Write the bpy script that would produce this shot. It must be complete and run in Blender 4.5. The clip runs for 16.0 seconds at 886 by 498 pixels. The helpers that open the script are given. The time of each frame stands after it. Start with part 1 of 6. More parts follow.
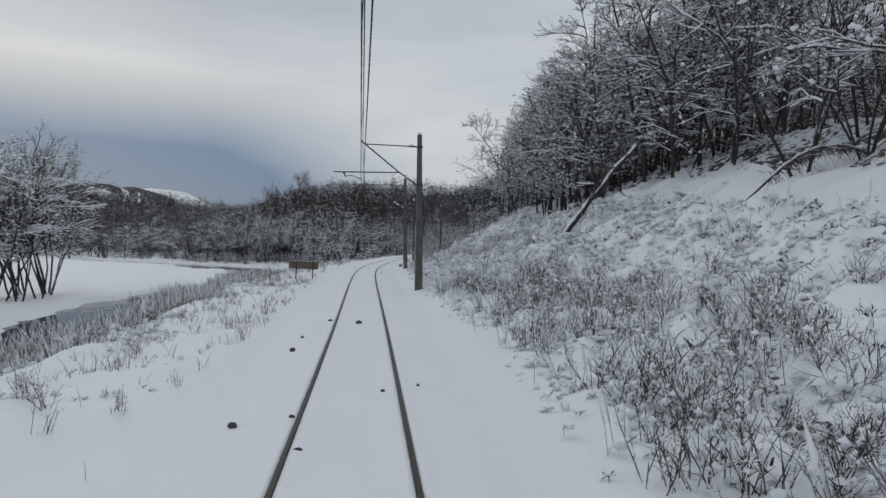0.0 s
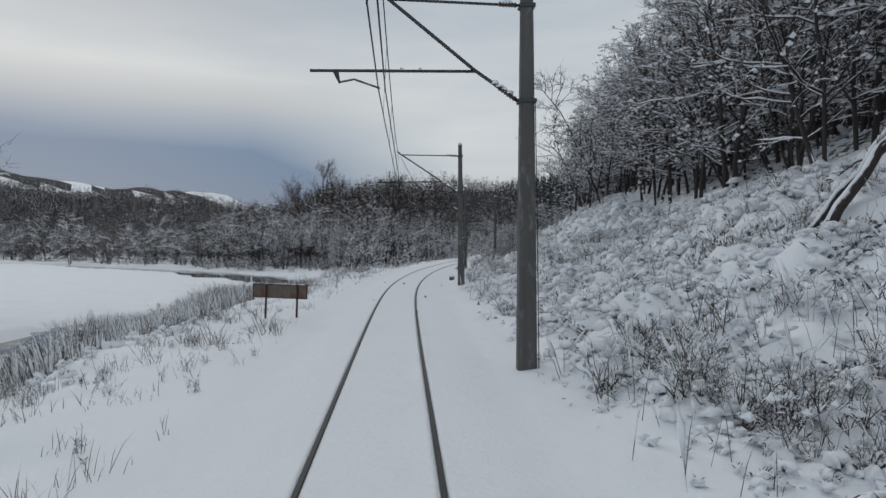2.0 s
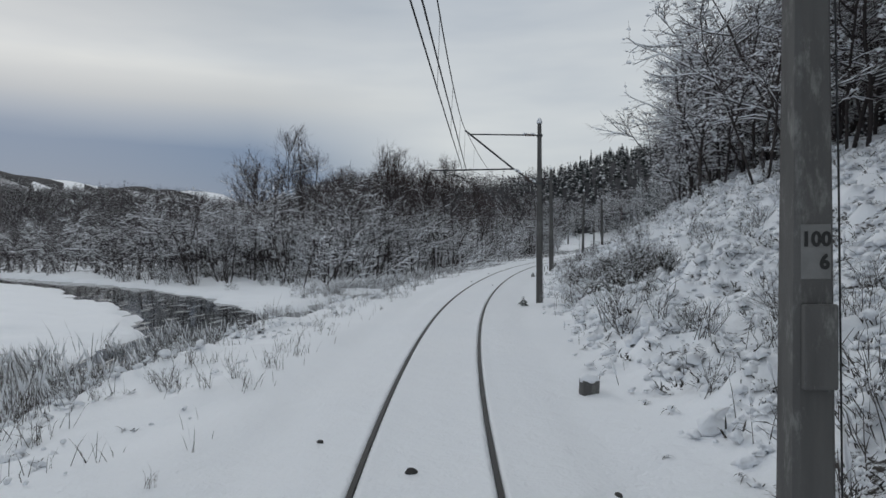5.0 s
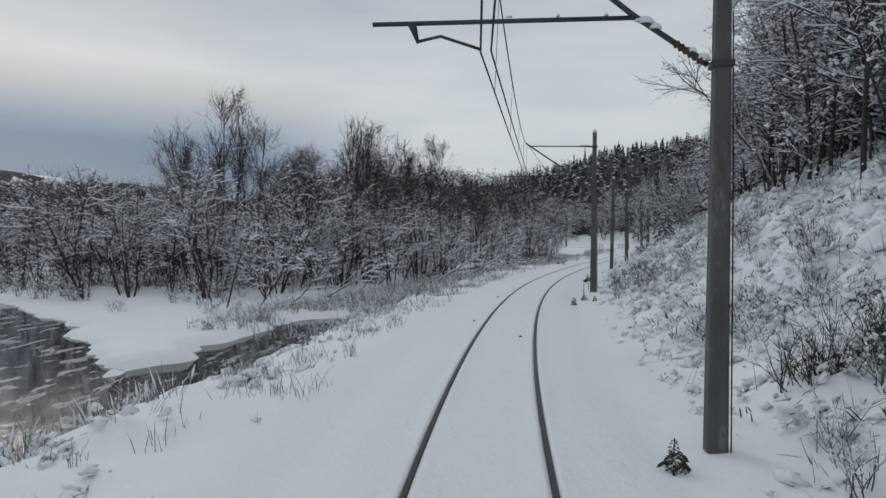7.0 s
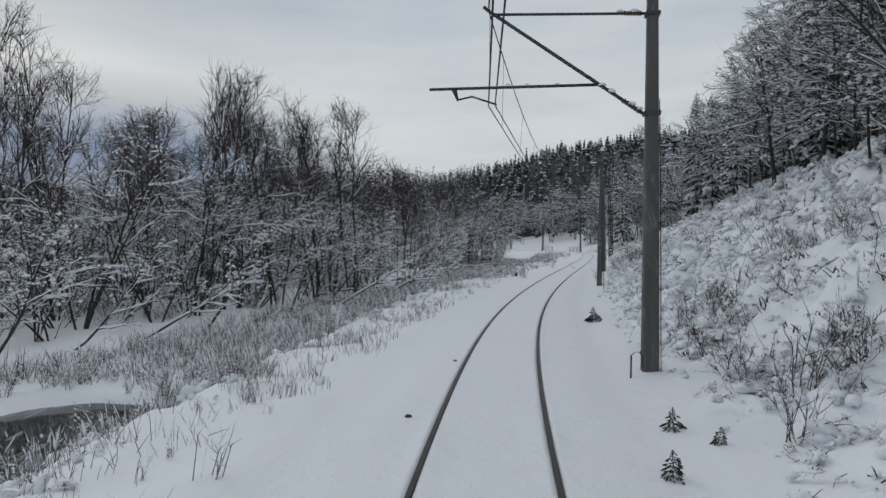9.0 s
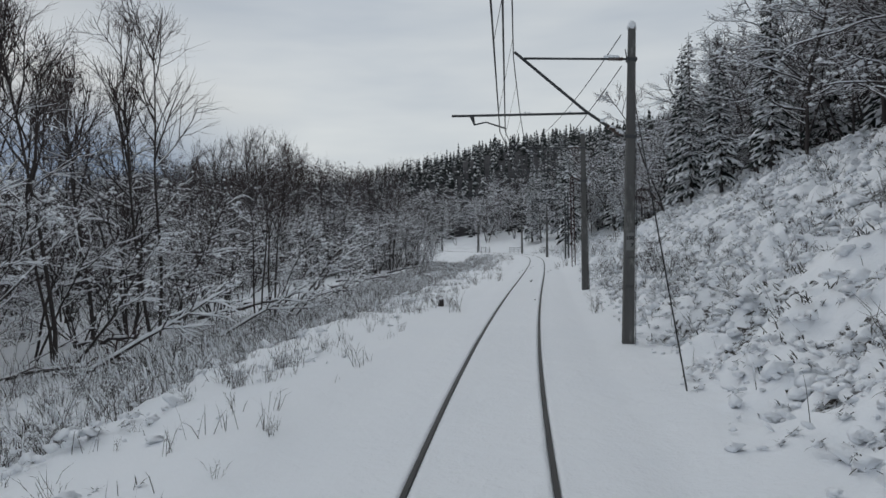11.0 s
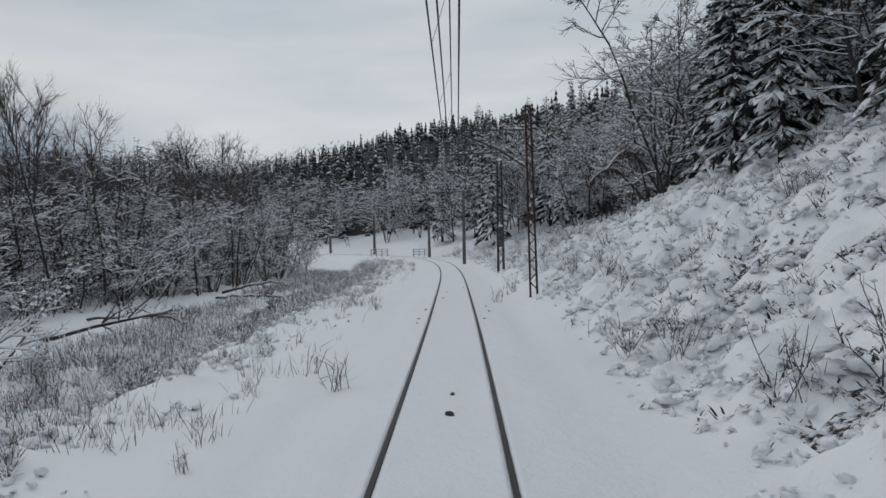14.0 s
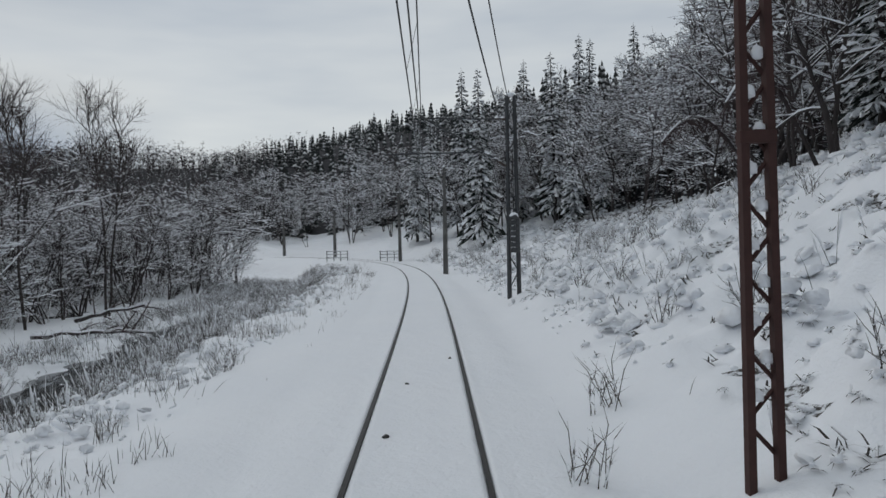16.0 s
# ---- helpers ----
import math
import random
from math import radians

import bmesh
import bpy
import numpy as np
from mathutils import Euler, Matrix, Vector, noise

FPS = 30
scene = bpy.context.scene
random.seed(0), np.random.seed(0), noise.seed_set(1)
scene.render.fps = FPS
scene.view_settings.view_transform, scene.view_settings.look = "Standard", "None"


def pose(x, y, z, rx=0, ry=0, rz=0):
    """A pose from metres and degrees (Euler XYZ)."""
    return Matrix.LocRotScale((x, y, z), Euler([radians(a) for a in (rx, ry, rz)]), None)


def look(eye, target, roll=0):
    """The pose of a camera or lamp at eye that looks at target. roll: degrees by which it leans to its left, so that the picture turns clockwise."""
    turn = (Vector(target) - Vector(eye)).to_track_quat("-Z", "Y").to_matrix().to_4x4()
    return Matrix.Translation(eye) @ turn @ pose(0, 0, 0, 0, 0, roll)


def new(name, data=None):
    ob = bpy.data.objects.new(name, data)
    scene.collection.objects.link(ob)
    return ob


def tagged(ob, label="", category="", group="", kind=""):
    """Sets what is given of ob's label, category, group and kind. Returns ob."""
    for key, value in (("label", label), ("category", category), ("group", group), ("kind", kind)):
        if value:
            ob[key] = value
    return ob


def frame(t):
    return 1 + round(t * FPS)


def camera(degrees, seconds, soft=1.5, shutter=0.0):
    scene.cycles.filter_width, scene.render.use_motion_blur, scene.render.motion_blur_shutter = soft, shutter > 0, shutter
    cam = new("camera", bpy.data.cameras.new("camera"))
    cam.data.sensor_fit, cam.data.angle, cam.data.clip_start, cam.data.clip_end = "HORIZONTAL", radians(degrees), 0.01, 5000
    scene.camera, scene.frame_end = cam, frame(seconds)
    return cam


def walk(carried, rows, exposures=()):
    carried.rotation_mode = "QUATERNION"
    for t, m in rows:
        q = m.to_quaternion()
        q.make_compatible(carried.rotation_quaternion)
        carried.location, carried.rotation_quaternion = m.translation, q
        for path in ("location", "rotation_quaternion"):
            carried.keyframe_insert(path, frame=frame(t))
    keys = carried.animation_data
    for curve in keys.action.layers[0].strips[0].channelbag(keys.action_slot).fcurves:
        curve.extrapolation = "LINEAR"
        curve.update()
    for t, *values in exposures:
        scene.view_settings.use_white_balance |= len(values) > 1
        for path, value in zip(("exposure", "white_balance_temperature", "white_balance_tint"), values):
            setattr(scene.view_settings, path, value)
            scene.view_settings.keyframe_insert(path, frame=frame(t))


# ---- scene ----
cam = camera(65.0, 16.0)
PATH = [
    (0, (-0.23, 0.296, 2.544), (-0.22, 2.295, 2.514), 0.2),
    (0.5, (-0.792, 5.593, 2.54), (-0.823, 7.592, 2.51), -0.0),
    (1, (-1.282, 10.886, 2.541), (-1.346, 12.885, 2.511), -0.2),
    (1.5, (-1.768, 16.222, 2.547), (-1.852, 18.22, 2.517), -0.3),
    (2, (-2.244, 21.286, 2.558), (-2.342, 23.283, 2.527), -0.4),
    (2.5, (-2.812, 26.555, 2.57), (-2.919, 28.552, 2.538), -0.5),
    (3, (-3.477, 31.938, 2.579), (-3.583, 33.935, 2.545), -0.6),
    (3.5, (-4.115, 37.236, 2.579), (-4.221, 39.232, 2.544), -0.7),
    (4, (-4.687, 42.574, 2.567), (-4.793, 44.571, 2.531), -0.6),
    (4.5, (-5.213, 48.125, 2.543), (-5.312, 50.122, 2.51), -0.5),
    (4.7, (-5.436, 50.282, 2.536), (-5.532, 52.279, 2.503), -0.5),
    (6.8, (-6.358, 70.223, 2.522), (-6.422, 72.222, 2.49), 0.1),
    (7, (-6.287, 72.136, 2.52), (-6.344, 74.135, 2.488), 0.1),
    (7.5, (-6.034, 77.302, 2.512), (-6.059, 79.301, 2.481), 0.1),
    (8, (-5.746, 82.302, 2.504), (-5.726, 84.301, 2.475), 0.0),
    (8.5, (-5.376, 87.228, 2.497), (-5.307, 89.227, 2.47), 0.0),
    (9, (-4.852, 92.187, 2.492), (-4.737, 94.184, 2.467), 0.0),
    (9.2, (-4.497, 94.38, 2.491), (-4.366, 96.375, 2.466), 0.0),
    (11.3, (-0.051, 117.809, 2.479), (0.278, 119.782, 2.455), -0.9),
    (11.5, (0.48, 119.803, 2.481), (0.824, 121.773, 2.457), -1.0),
    (12, (1.827, 125.044, 2.497), (2.218, 127.005, 2.471), -1.1),
    (12.5, (3.183, 130.014, 2.52), (3.621, 131.966, 2.492), -1.1),
    (13, (4.668, 134.998, 2.543), (5.151, 136.939, 2.513), -1.2),
    (13.5, (6.28, 140.036, 2.56), (6.8, 141.967, 2.528), -1.2),
    (14, (7.741, 144.999, 2.567), (8.299, 146.919, 2.535), -1.2),
    (14.5, (9.317, 149.967, 2.567), (9.899, 151.88, 2.533), -1.3),
    (15, (10.973, 155.012, 2.562), (11.572, 156.92, 2.527), -1.3),
    (15.2, (11.615, 157.016, 2.559), (12.219, 158.923, 2.524), -1.3),
    (15.5, (12.552, 160.008, 2.553), (13.162, 161.912, 2.517), -1.3),
    (16, (14.042, 164.989, 2.539), (14.658, 166.891, 2.503), -1.3),
]
walk(cam, [(t, look(eye, target, roll)) for t, eye, target, roll in PATH], [(0, -0.09), (3, -0.04), (7, -0.03), (12, 0.01), (16, 0.01)])

# ---------------------------------------------------------------- sky, sun
world = bpy.data.worlds.new("winter_sky")
scene.world = world
world.use_nodes = True
wt = world.node_tree
for n in list(wt.nodes):
    wt.nodes.remove(n)


def wn(kind, **inputs):
    n = wt.nodes.new(kind)
    for k, v in inputs.items():
        n.inputs[k].default_value = v
    return n


def wmath(op, a, b=None, clamp=False):
    n = wt.nodes.new("ShaderNodeMath")
    n.operation, n.use_clamp = op, clamp
    for i, v in enumerate((a, b)):
        if v is None:
            continue
        if isinstance(v, (int, float)):
            n.inputs[i].default_value = v
        else:
            wt.links.new(v, n.inputs[i])
    return n.outputs[0]


def wmix(fac, a, b):
    n = wt.nodes.new("ShaderNodeMix")
    n.data_type = "RGBA"
    for sock, v in ((n.inputs[0], fac), (n.inputs[6], a), (n.inputs[7], b)):
        if isinstance(v, (int, float, tuple)):
            sock.default_value = v
        else:
            wt.links.new(v, sock)
    return n.outputs[2]


SUN_EL, SUN_AZ = 26.0, -35.0
sky = wt.nodes.new("ShaderNodeTexSky")
sky.sky_type, sky.sun_disc = "NISHITA", False
sky.sun_elevation, sky.sun_rotation = radians(SUN_EL), radians(SUN_AZ)
tc = wt.nodes.new("ShaderNodeTexCoord")
sep = wt.nodes.new("ShaderNodeSeparateXYZ")
wt.links.new(tc.outputs["Generated"], sep.inputs[0])
flat = wt.nodes.new("ShaderNodeMapping")
flat.inputs["Scale"].default_value = (1.0, 1.0, 5.0)
wt.links.new(tc.outputs["Generated"], flat.inputs["Vector"])
clouds = wn("ShaderNodeTexNoise", Scale=2.2, Detail=4.0, Roughness=0.5)
wt.links.new(flat.outputs[0], clouds.inputs["Vector"])
up = sep.outputs["Z"]
# soft grey deck, brighter in the streaks
tone = wt.nodes.new("ShaderNodeMath")
tone.operation, tone.use_clamp = "MULTIPLY_ADD", True
wt.links.new(clouds.outputs[0], tone.inputs[0])
tone.inputs[1].default_value, tone.inputs[2].default_value = 2.6, -0.75
deck = wmix(tone.outputs[0], (0.44, 0.49, 0.55, 1), (0.65, 0.68, 0.69, 1))
# slate blue bank low over the valley
low = wmath("SUBTRACT", 1.0, wmath("DIVIDE", wmath("SUBTRACT", wmath("ADD", up, wmath("MULTIPLY", sep.outputs["X"], 0.06)), 0.045), 0.155), True)
side = wmath("MULTIPLY", wmath("SUBTRACT", -0.03, sep.outputs["X"]), 3.6, True)
bank = wmath("MULTIPLY", wmath("MULTIPLY", low, side), wmath("ADD", 1.0, wmath("MULTIPLY", clouds.outputs[0], 1.1)), True)
high = wmath("MULTIPLY", wmath("MULTIPLY", wmath("SUBTRACT", up, 0.22), 6.0, True), side)
high = wmath("MULTIPLY", high, wmath("SUBTRACT", 1.0, wmath("MULTIPLY", wmath("SUBTRACT", up, 0.45), 6.0, True), True))
deck = wmix(high, deck, (0.34, 0.385, 0.43, 1))
glow = wmath("SUBTRACT", 1.0, wmath("DIVIDE", wmath("ABSOLUTE", wmath("SUBTRACT", up, 0.185)), 0.055), True)
deck = wmix(wmath("MULTIPLY", wmath("MULTIPLY", glow, side), 0.6), deck, (0.72, 0.70, 0.63, 1))
deck = wmix(bank, deck, (0.105, 0.18, 0.31, 1))
scaled = wt.nodes.new("ShaderNodeVectorMath")
scaled.operation = "SCALE"
wt.links.new(sky.outputs[0], scaled.inputs[0])
scaled.inputs["Scale"].default_value = 0.1
air = wmix(0.92, scaled.outputs[0], deck)
bg = wn("ShaderNodeBackground", Strength=1.0)
wt.links.new(air, bg.inputs["Color"])
wout = wt.nodes.new("ShaderNodeOutputWorld")
wt.links.new(bg.outputs[0], wout.inputs[0])

sun = new("sun", bpy.data.lights.new("sun", "SUN"))
sun.data.energy, sun.data.angle, sun.data.color = 0.4, radians(25), (1.0, 0.96, 0.9)
sun.matrix_world = Matrix.Rotation(radians(-SUN_AZ), 4, "Z") @ Matrix.Rotation(radians(-(90 - SUN_EL)), 4, "X")


# ---------------------------------------------------------------- materials
class Mat:
    """A node material with a short way to write nodes."""

    def __init__(self, name, rough=0.8, metal=0.0, spec=0.3):
        self.m = bpy.data.materials.new(name)
        self.m.use_nodes = True
        self.t = self.m.node_tree
        self.p = self.t.nodes["Principled BSDF"]
        self.p.inputs["Roughness"].default_value = rough
        self.p.inputs["Metallic"].default_value = metal
        self.p.inputs["Specular IOR Level"].default_value = spec
        self.co = self.t.nodes.new("ShaderNodeTexCoord").outputs["Object"]

    def put(self, sock, v):
        if isinstance(v, (int, float, tuple)):
            sock.default_value = v
        else:
            self.t.links.new(v, sock)

    def noise(self, scale, detail=3.0, rough=0.55, vec=None, stretch=None):
        n = self.t.nodes.new("ShaderNodeTexNoise")
        n.inputs["Scale"].default_value, n.inputs["Detail"].default_value, n.inputs["Roughness"].default_value = scale, detail, rough
        v = vec or self.co
        if stretch:
            mp = self.t.nodes.new("ShaderNodeMapping")
            mp.inputs["Scale"].default_value = stretch
            self.t.links.new(v, mp.inputs[0])
            v = mp.outputs[0]
        self.t.links.new(v, n.inputs["Vector"])
        return n.outputs[0]

    def math(self, op, a, b=0.0, c=0.0, clamp=False):
        n = self.t.nodes.new("ShaderNodeMath")
        n.operation, n.use_clamp = op, clamp
        for i, v in enumerate((a, b, c)):
            self.put(n.inputs[i], v)
        return n.outputs[0]

    def step(self, v, lo, hi):
        n = self.t.nodes.new("ShaderNodeMapRange")
        n.interpolation_type = "SMOOTHSTEP"
        self.put(n.inputs[0], v)
        n.inputs[1].default_value, n.inputs[2].default_value = lo, hi
        return n.outputs[0]

    def mix(self, f, a, b):
        n = self.t.nodes.new("ShaderNodeMix")
        n.data_type = "RGBA"
        for s, v in ((n.inputs[0], f), (n.inputs[6], a), (n.inputs[7], b)):
            self.put(s, v if not (isinstance(v, tuple) and len(v) == 3) else (*v, 1))
        return n.outputs[2]

    def upward(self):
        g = self.t.nodes.new("ShaderNodeNewGeometry")
        s = self.t.nodes.new("ShaderNodeSeparateXYZ")
        self.t.links.new(g.outputs["Normal"], s.inputs[0])
        return s.outputs["Z"]

    def island(self):
        return self.t.nodes.new("ShaderNodeNewGeometry").outputs["Random Per Island"]

    def luck(self):
        return self.t.nodes.new("ShaderNodeObjectInfo").outputs["Random"]

    def color(self, v):
        self.put(self.p.inputs["Base Color"], v if not (isinstance(v, tuple) and len(v) == 3) else (*v, 1))
        return self

    def bump(self, v, strength=0.4, dist=0.02):
        n = self.t.nodes.new("ShaderNodeBump")
        n.inputs["Strength"].default_value, n.inputs["Distance"].default_value = strength, dist
        self.t.links.new(v, n.inputs["Height"])
        self.t.links.new(n.outputs[0], self.p.inputs["Normal"])
        return self


SNOW_A, SNOW_B = (0.85, 0.875, 0.915), (0.90, 0.915, 0.94)


def snow_material():
    m = Mat("snow", 0.75, spec=0.2)
    m.color(m.mix(m.noise(0.35, 4), SNOW_A, SNOW_B))
    return m.bump(m.math("ADD", m.noise(2.2, 5, 0.6), m.math("MULTIPLY", m.noise(18, 3), 0.25)), 0.55, 0.12).m


def snowed_material(name, dark_a, dark_b, lo, hi, grain=9.0, patch=0.35, rough=0.85, loose=0.0):
    """Bark, twigs or needles whose upper sides carry snow."""
    m = Mat(name, rough)
    under = m.mix(m.noise(grain, 4, stretch=(1, 1, 0.25)), dark_a, dark_b)
    cover = m.math("ADD", m.upward(), m.math("MULTIPLY_ADD", m.noise(3.0, 3), patch * 2, -patch))
    if loose:
        cover = m.math("ADD", cover, m.math("MULTIPLY_ADD", m.island(), loose, -loose / 2))
    m.color(m.mix(m.step(cover, lo, hi), under, SNOW_B))
    return m.bump(m.noise(grain * 3, 3), 0.4, 0.02).m


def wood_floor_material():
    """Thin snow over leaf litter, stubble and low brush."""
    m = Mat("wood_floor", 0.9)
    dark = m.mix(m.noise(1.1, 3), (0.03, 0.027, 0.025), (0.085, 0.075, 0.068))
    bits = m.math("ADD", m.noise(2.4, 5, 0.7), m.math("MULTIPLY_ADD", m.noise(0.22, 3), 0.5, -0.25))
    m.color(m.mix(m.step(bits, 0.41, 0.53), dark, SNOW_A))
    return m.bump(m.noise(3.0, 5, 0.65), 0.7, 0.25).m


def bramble_shade_floor_material():
    """Dead stalks, leaves and moss with snow sifted in between; the dark also paints the shade of the pockets."""
    m = Mat("bramble_shade_floor", 0.95)
    dark = m.mix(m.noise(7.0, 4), (0.022, 0.020, 0.018), (0.095, 0.083, 0.072))
    m.color(m.mix(m.step(m.noise(6.5, 5, 0.7), 0.42, 0.54), dark, SNOW_A))
    return m.bump(m.noise(9.0, 5, 0.65), 0.8, 0.12).m


SNOW = snow_material()
BRAMBLE_SHADE_FLOOR = bramble_shade_floor_material()


def hazy_canopy_floor_material():
    """The floor of dense wood far off, litter and shrubs with little snow; its bluish cast puts haze into the colour.
    """
    m = Mat("hazy_canopy_floor", 0.95)
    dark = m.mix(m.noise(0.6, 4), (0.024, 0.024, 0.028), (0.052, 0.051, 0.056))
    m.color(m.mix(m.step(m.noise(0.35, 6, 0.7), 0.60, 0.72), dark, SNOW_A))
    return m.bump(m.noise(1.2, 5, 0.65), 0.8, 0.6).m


HAZY_CANOPY_FLOOR = hazy_canopy_floor_material()
WOOD_FLOOR = wood_floor_material()
BARK = snowed_material("snowy_bark", (0.028, 0.024, 0.024), (0.075, 0.063, 0.060), 0.34, 0.58)
TWIG = snowed_material("snowy_twigs", (0.044, 0.031, 0.032), (0.098, 0.072, 0.070), 0.55, 0.85, loose=0.5)
FIR = snowed_material("snowy_needles", (0.010, 0.015, 0.013), (0.024, 0.030, 0.025), 0.24, 0.52, 14.0, 0.5, loose=0.4)
BRUSH = snowed_material("dry_brush", (0.046, 0.042, 0.041), (0.125, 0.112, 0.105), 0.22, 0.60, 12.0, 0.45, loose=0.8)
DEAD_LEAF = snowed_material("dead_leaves", (0.025, 0.023, 0.020), (0.075, 0.065, 0.055), 0.5, 0.9, 10.0, 0.4, loose=0.6)
FAR_WOOD = snowed_material("far_twigs", (0.024, 0.019, 0.021), (0.050, 0.041, 0.044), 0.80, 1.1, 6.0, 0.3, loose=0.6)
FAR_NEEDLES = snowed_material("far_needles", (0.014, 0.018, 0.018), (0.032, 0.037, 0.036), 0.78, 1.1, 3.0, 0.4, loose=0.5)


def reed_material():
    m = Mat("dry_reeds", 0.9)
    stalk = m.mix(m.island(), (0.05, 0.044, 0.040), (0.155, 0.138, 0.122))
    m.color(m.mix(m.step(m.math("ADD", m.noise(4.0, 3), m.math("MULTIPLY", m.island(), 0.3)), 0.66, 0.78), stalk, SNOW_B))
    return m.m


def concrete_material():
    m = Mat("mast_concrete", 0.85)
    base = m.mix(m.noise(1.6, 4, stretch=(3, 3, 0.5)), (0.060, 0.059, 0.058), (0.150, 0.146, 0.142))
    m.color(m.mix(m.step(m.noise(5, 6, 0.75, stretch=(1, 1, 0.35)), 0.52, 0.70), base, (0.21, 0.21, 0.20)))
    return m.bump(m.noise(40, 4), 0.35, 0.01).m


def steel_material(name, a, b, rough=0.55, metal=0.6):
    m = Mat(name, rough, metal)
    m.color(m.mix(m.noise(8, 5, 0.65), a, b))
    return m.bump(m.noise(60, 3), 0.25, 0.004).m


def water_material():
    m = Mat("dark_water", 0.09, spec=0.35)
    slush = m.step(m.noise(0.9, 5, 0.62, stretch=(1.8, 0.5, 1)), 0.54, 0.64)
    deep = m.mix(m.noise(0.5, 3), (0.012, 0.013, 0.013), (0.035, 0.036, 0.035))
    m.color(m.mix(slush, deep, (0.27, 0.29, 0.31)))
    m.put(m.p.inputs["Roughness"], m.math("MULTIPLY_ADD", slush, 0.6, 0.06))
    m.p.inputs["IOR"].default_value = 1.33
    return m.bump(m.noise(1.6, 4, stretch=(1, 0.5, 1)), 0.22, 0.03).m


REED, CONCRETE, WATER = reed_material(), concrete_material(), water_material()
STEEL = steel_material("galvanised_steel", (0.05, 0.052, 0.055), (0.11, 0.115, 0.12))
RAIL_STEEL = steel_material("rail_steel", (0.022, 0.021, 0.021), (0.050, 0.048, 0.047), 0.5, 0.5)
RUST = steel_material("rusty_steel", (0.036, 0.019, 0.018), (0.080, 0.038, 0.033), 0.8, 0.1)
WIRE = steel_material("wire_copper", (0.03, 0.03, 0.032), (0.06, 0.06, 0.062), 0.6, 0.5)
GLAZE = steel_material("brown_glaze", (0.05, 0.03, 0.025), (0.09, 0.06, 0.05), 0.3, 0.0)
STONE = steel_material("wet_stone", (0.03, 0.03, 0.032), (0.09, 0.085, 0.08), 0.8, 0.0)
PALE_PAINT = steel_material("worn_pale_paint", (0.13, 0.13, 0.128), (0.25, 0.25, 0.245), 0.8, 0.0)
BLACK_PAINT = steel_material("black_paint", (0.02, 0.02, 0.02), (0.04, 0.04, 0.04), 0.7, 0.0)


# ---------------------------------------------------------------- mesh helpers
def mesh_data(name, verts, faces, mats, smooth=False, slots=None):
    me = bpy.data.meshes.new(name)
    me.from_pydata([tuple(v) for v in np.asarray(verts, float).tolist()], [], [tuple(f) for f in faces])
    for m in mats if isinstance(mats, (list, tuple)) else [mats]:
        me.materials.append(m)
    if slots is not None:
        me.polygons.foreach_set("material_index", np.asarray(slots, np.int32))
    if smooth:
        me.polygons.foreach_set("use_smooth", np.ones(len(me.polygons), bool))
    me.update()
    return me


def part(name, me, parent=None, label=""):
    ob = new(name, me)
    ob.parent = parent
    if label:
        tagged(ob, label)
    return ob


class Bits:
    """Collects tubes, boxes and blobs into one mesh."""

    def __init__(self):
        self.v, self.f, self.s, self.n = [], [], [], 0

    def add(self, verts, faces, slot=0):
        self.v.append(np.asarray(verts, float))
        self.f += [tuple(i + self.n for i in f) for f in faces]
        self.s += [slot] * len(faces)
        self.n += len(verts)

    def tube(self, pts, radii, sides=4, slot=0, caps=True, flat=1.0):
        pts = np.asarray(pts, float)
        k = len(pts)
        radii = np.broadcast_to(np.asarray(radii, float), (k,))
        t = np.gradient(pts, axis=0)
        t /= np.linalg.norm(t, axis=1)[:, None] + 1e-9
        ref = np.where(np.abs(t[:, 2:3]) > 0.93, [[1.0, 0, 0]], [[0, 0, 1.0]])
        a = np.cross(t, ref)
        a /= np.linalg.norm(a, axis=1)[:, None] + 1e-9
        b = np.cross(a, t)
        ang = np.arange(sides) * 2 * np.pi / sides
        ring = np.cos(ang)[None, :, None] * a[:, None] + flat * np.sin(ang)[None, :, None] * b[:, None]
        v = (pts[:, None] + radii[:, None, None] * ring).reshape(-1, 3)
        f = []
        for i in range(k - 1):
            for j in range(sides):
                j2 = (j + 1) % sides
                f.append((i * sides + j, i * sides + j2, (i + 1) * sides + j2, (i + 1) * sides + j))
        if caps:
            f.append(tuple(range(sides))[::-1])
            f.append(tuple((k - 1) * sides + j for j in range(sides)))
        self.add(v, [q[::-1] for q in f], slot)

    def box(self, lo, hi, slot=0, bevel=0.0, m=None):
        lo, hi = np.asarray(lo, float), np.asarray(hi, float)
        bm = bmesh.new()
        bmesh.ops.create_cube(bm, size=1.0, matrix=Matrix.Translation((lo + hi) / 2) @ Matrix.Diagonal((*(hi - lo), 1)))
        if bevel:
            bmesh.ops.bevel(bm, geom=bm.edges[:], offset=bevel, segments=1, affect="EDGES")
        if m is not None:
            bm.transform(m)
        bm.verts.index_update()
        self.add([v.co[:] for v in bm.verts], [[v.index for v in f.verts] for f in bm.faces], slot)
        bm.free()

    def mesh(self, name, mats, smooth=False):
        return mesh_data(name, np.concatenate(self.v) if self.v else [], self.f, mats, smooth, self.s)


def hash2(ix, iy, seed):
    h = (ix.astype(np.int64) * 374761393 + iy.astype(np.int64) * 668265263 + seed * 1442695041) & 0xFFFFFFFF
    h = ((h ^ (h >> 13)) * 1274126177) & 0xFFFFFFFF
    return ((h ^ (h >> 16)) & 0xFFFF) / 65535.0


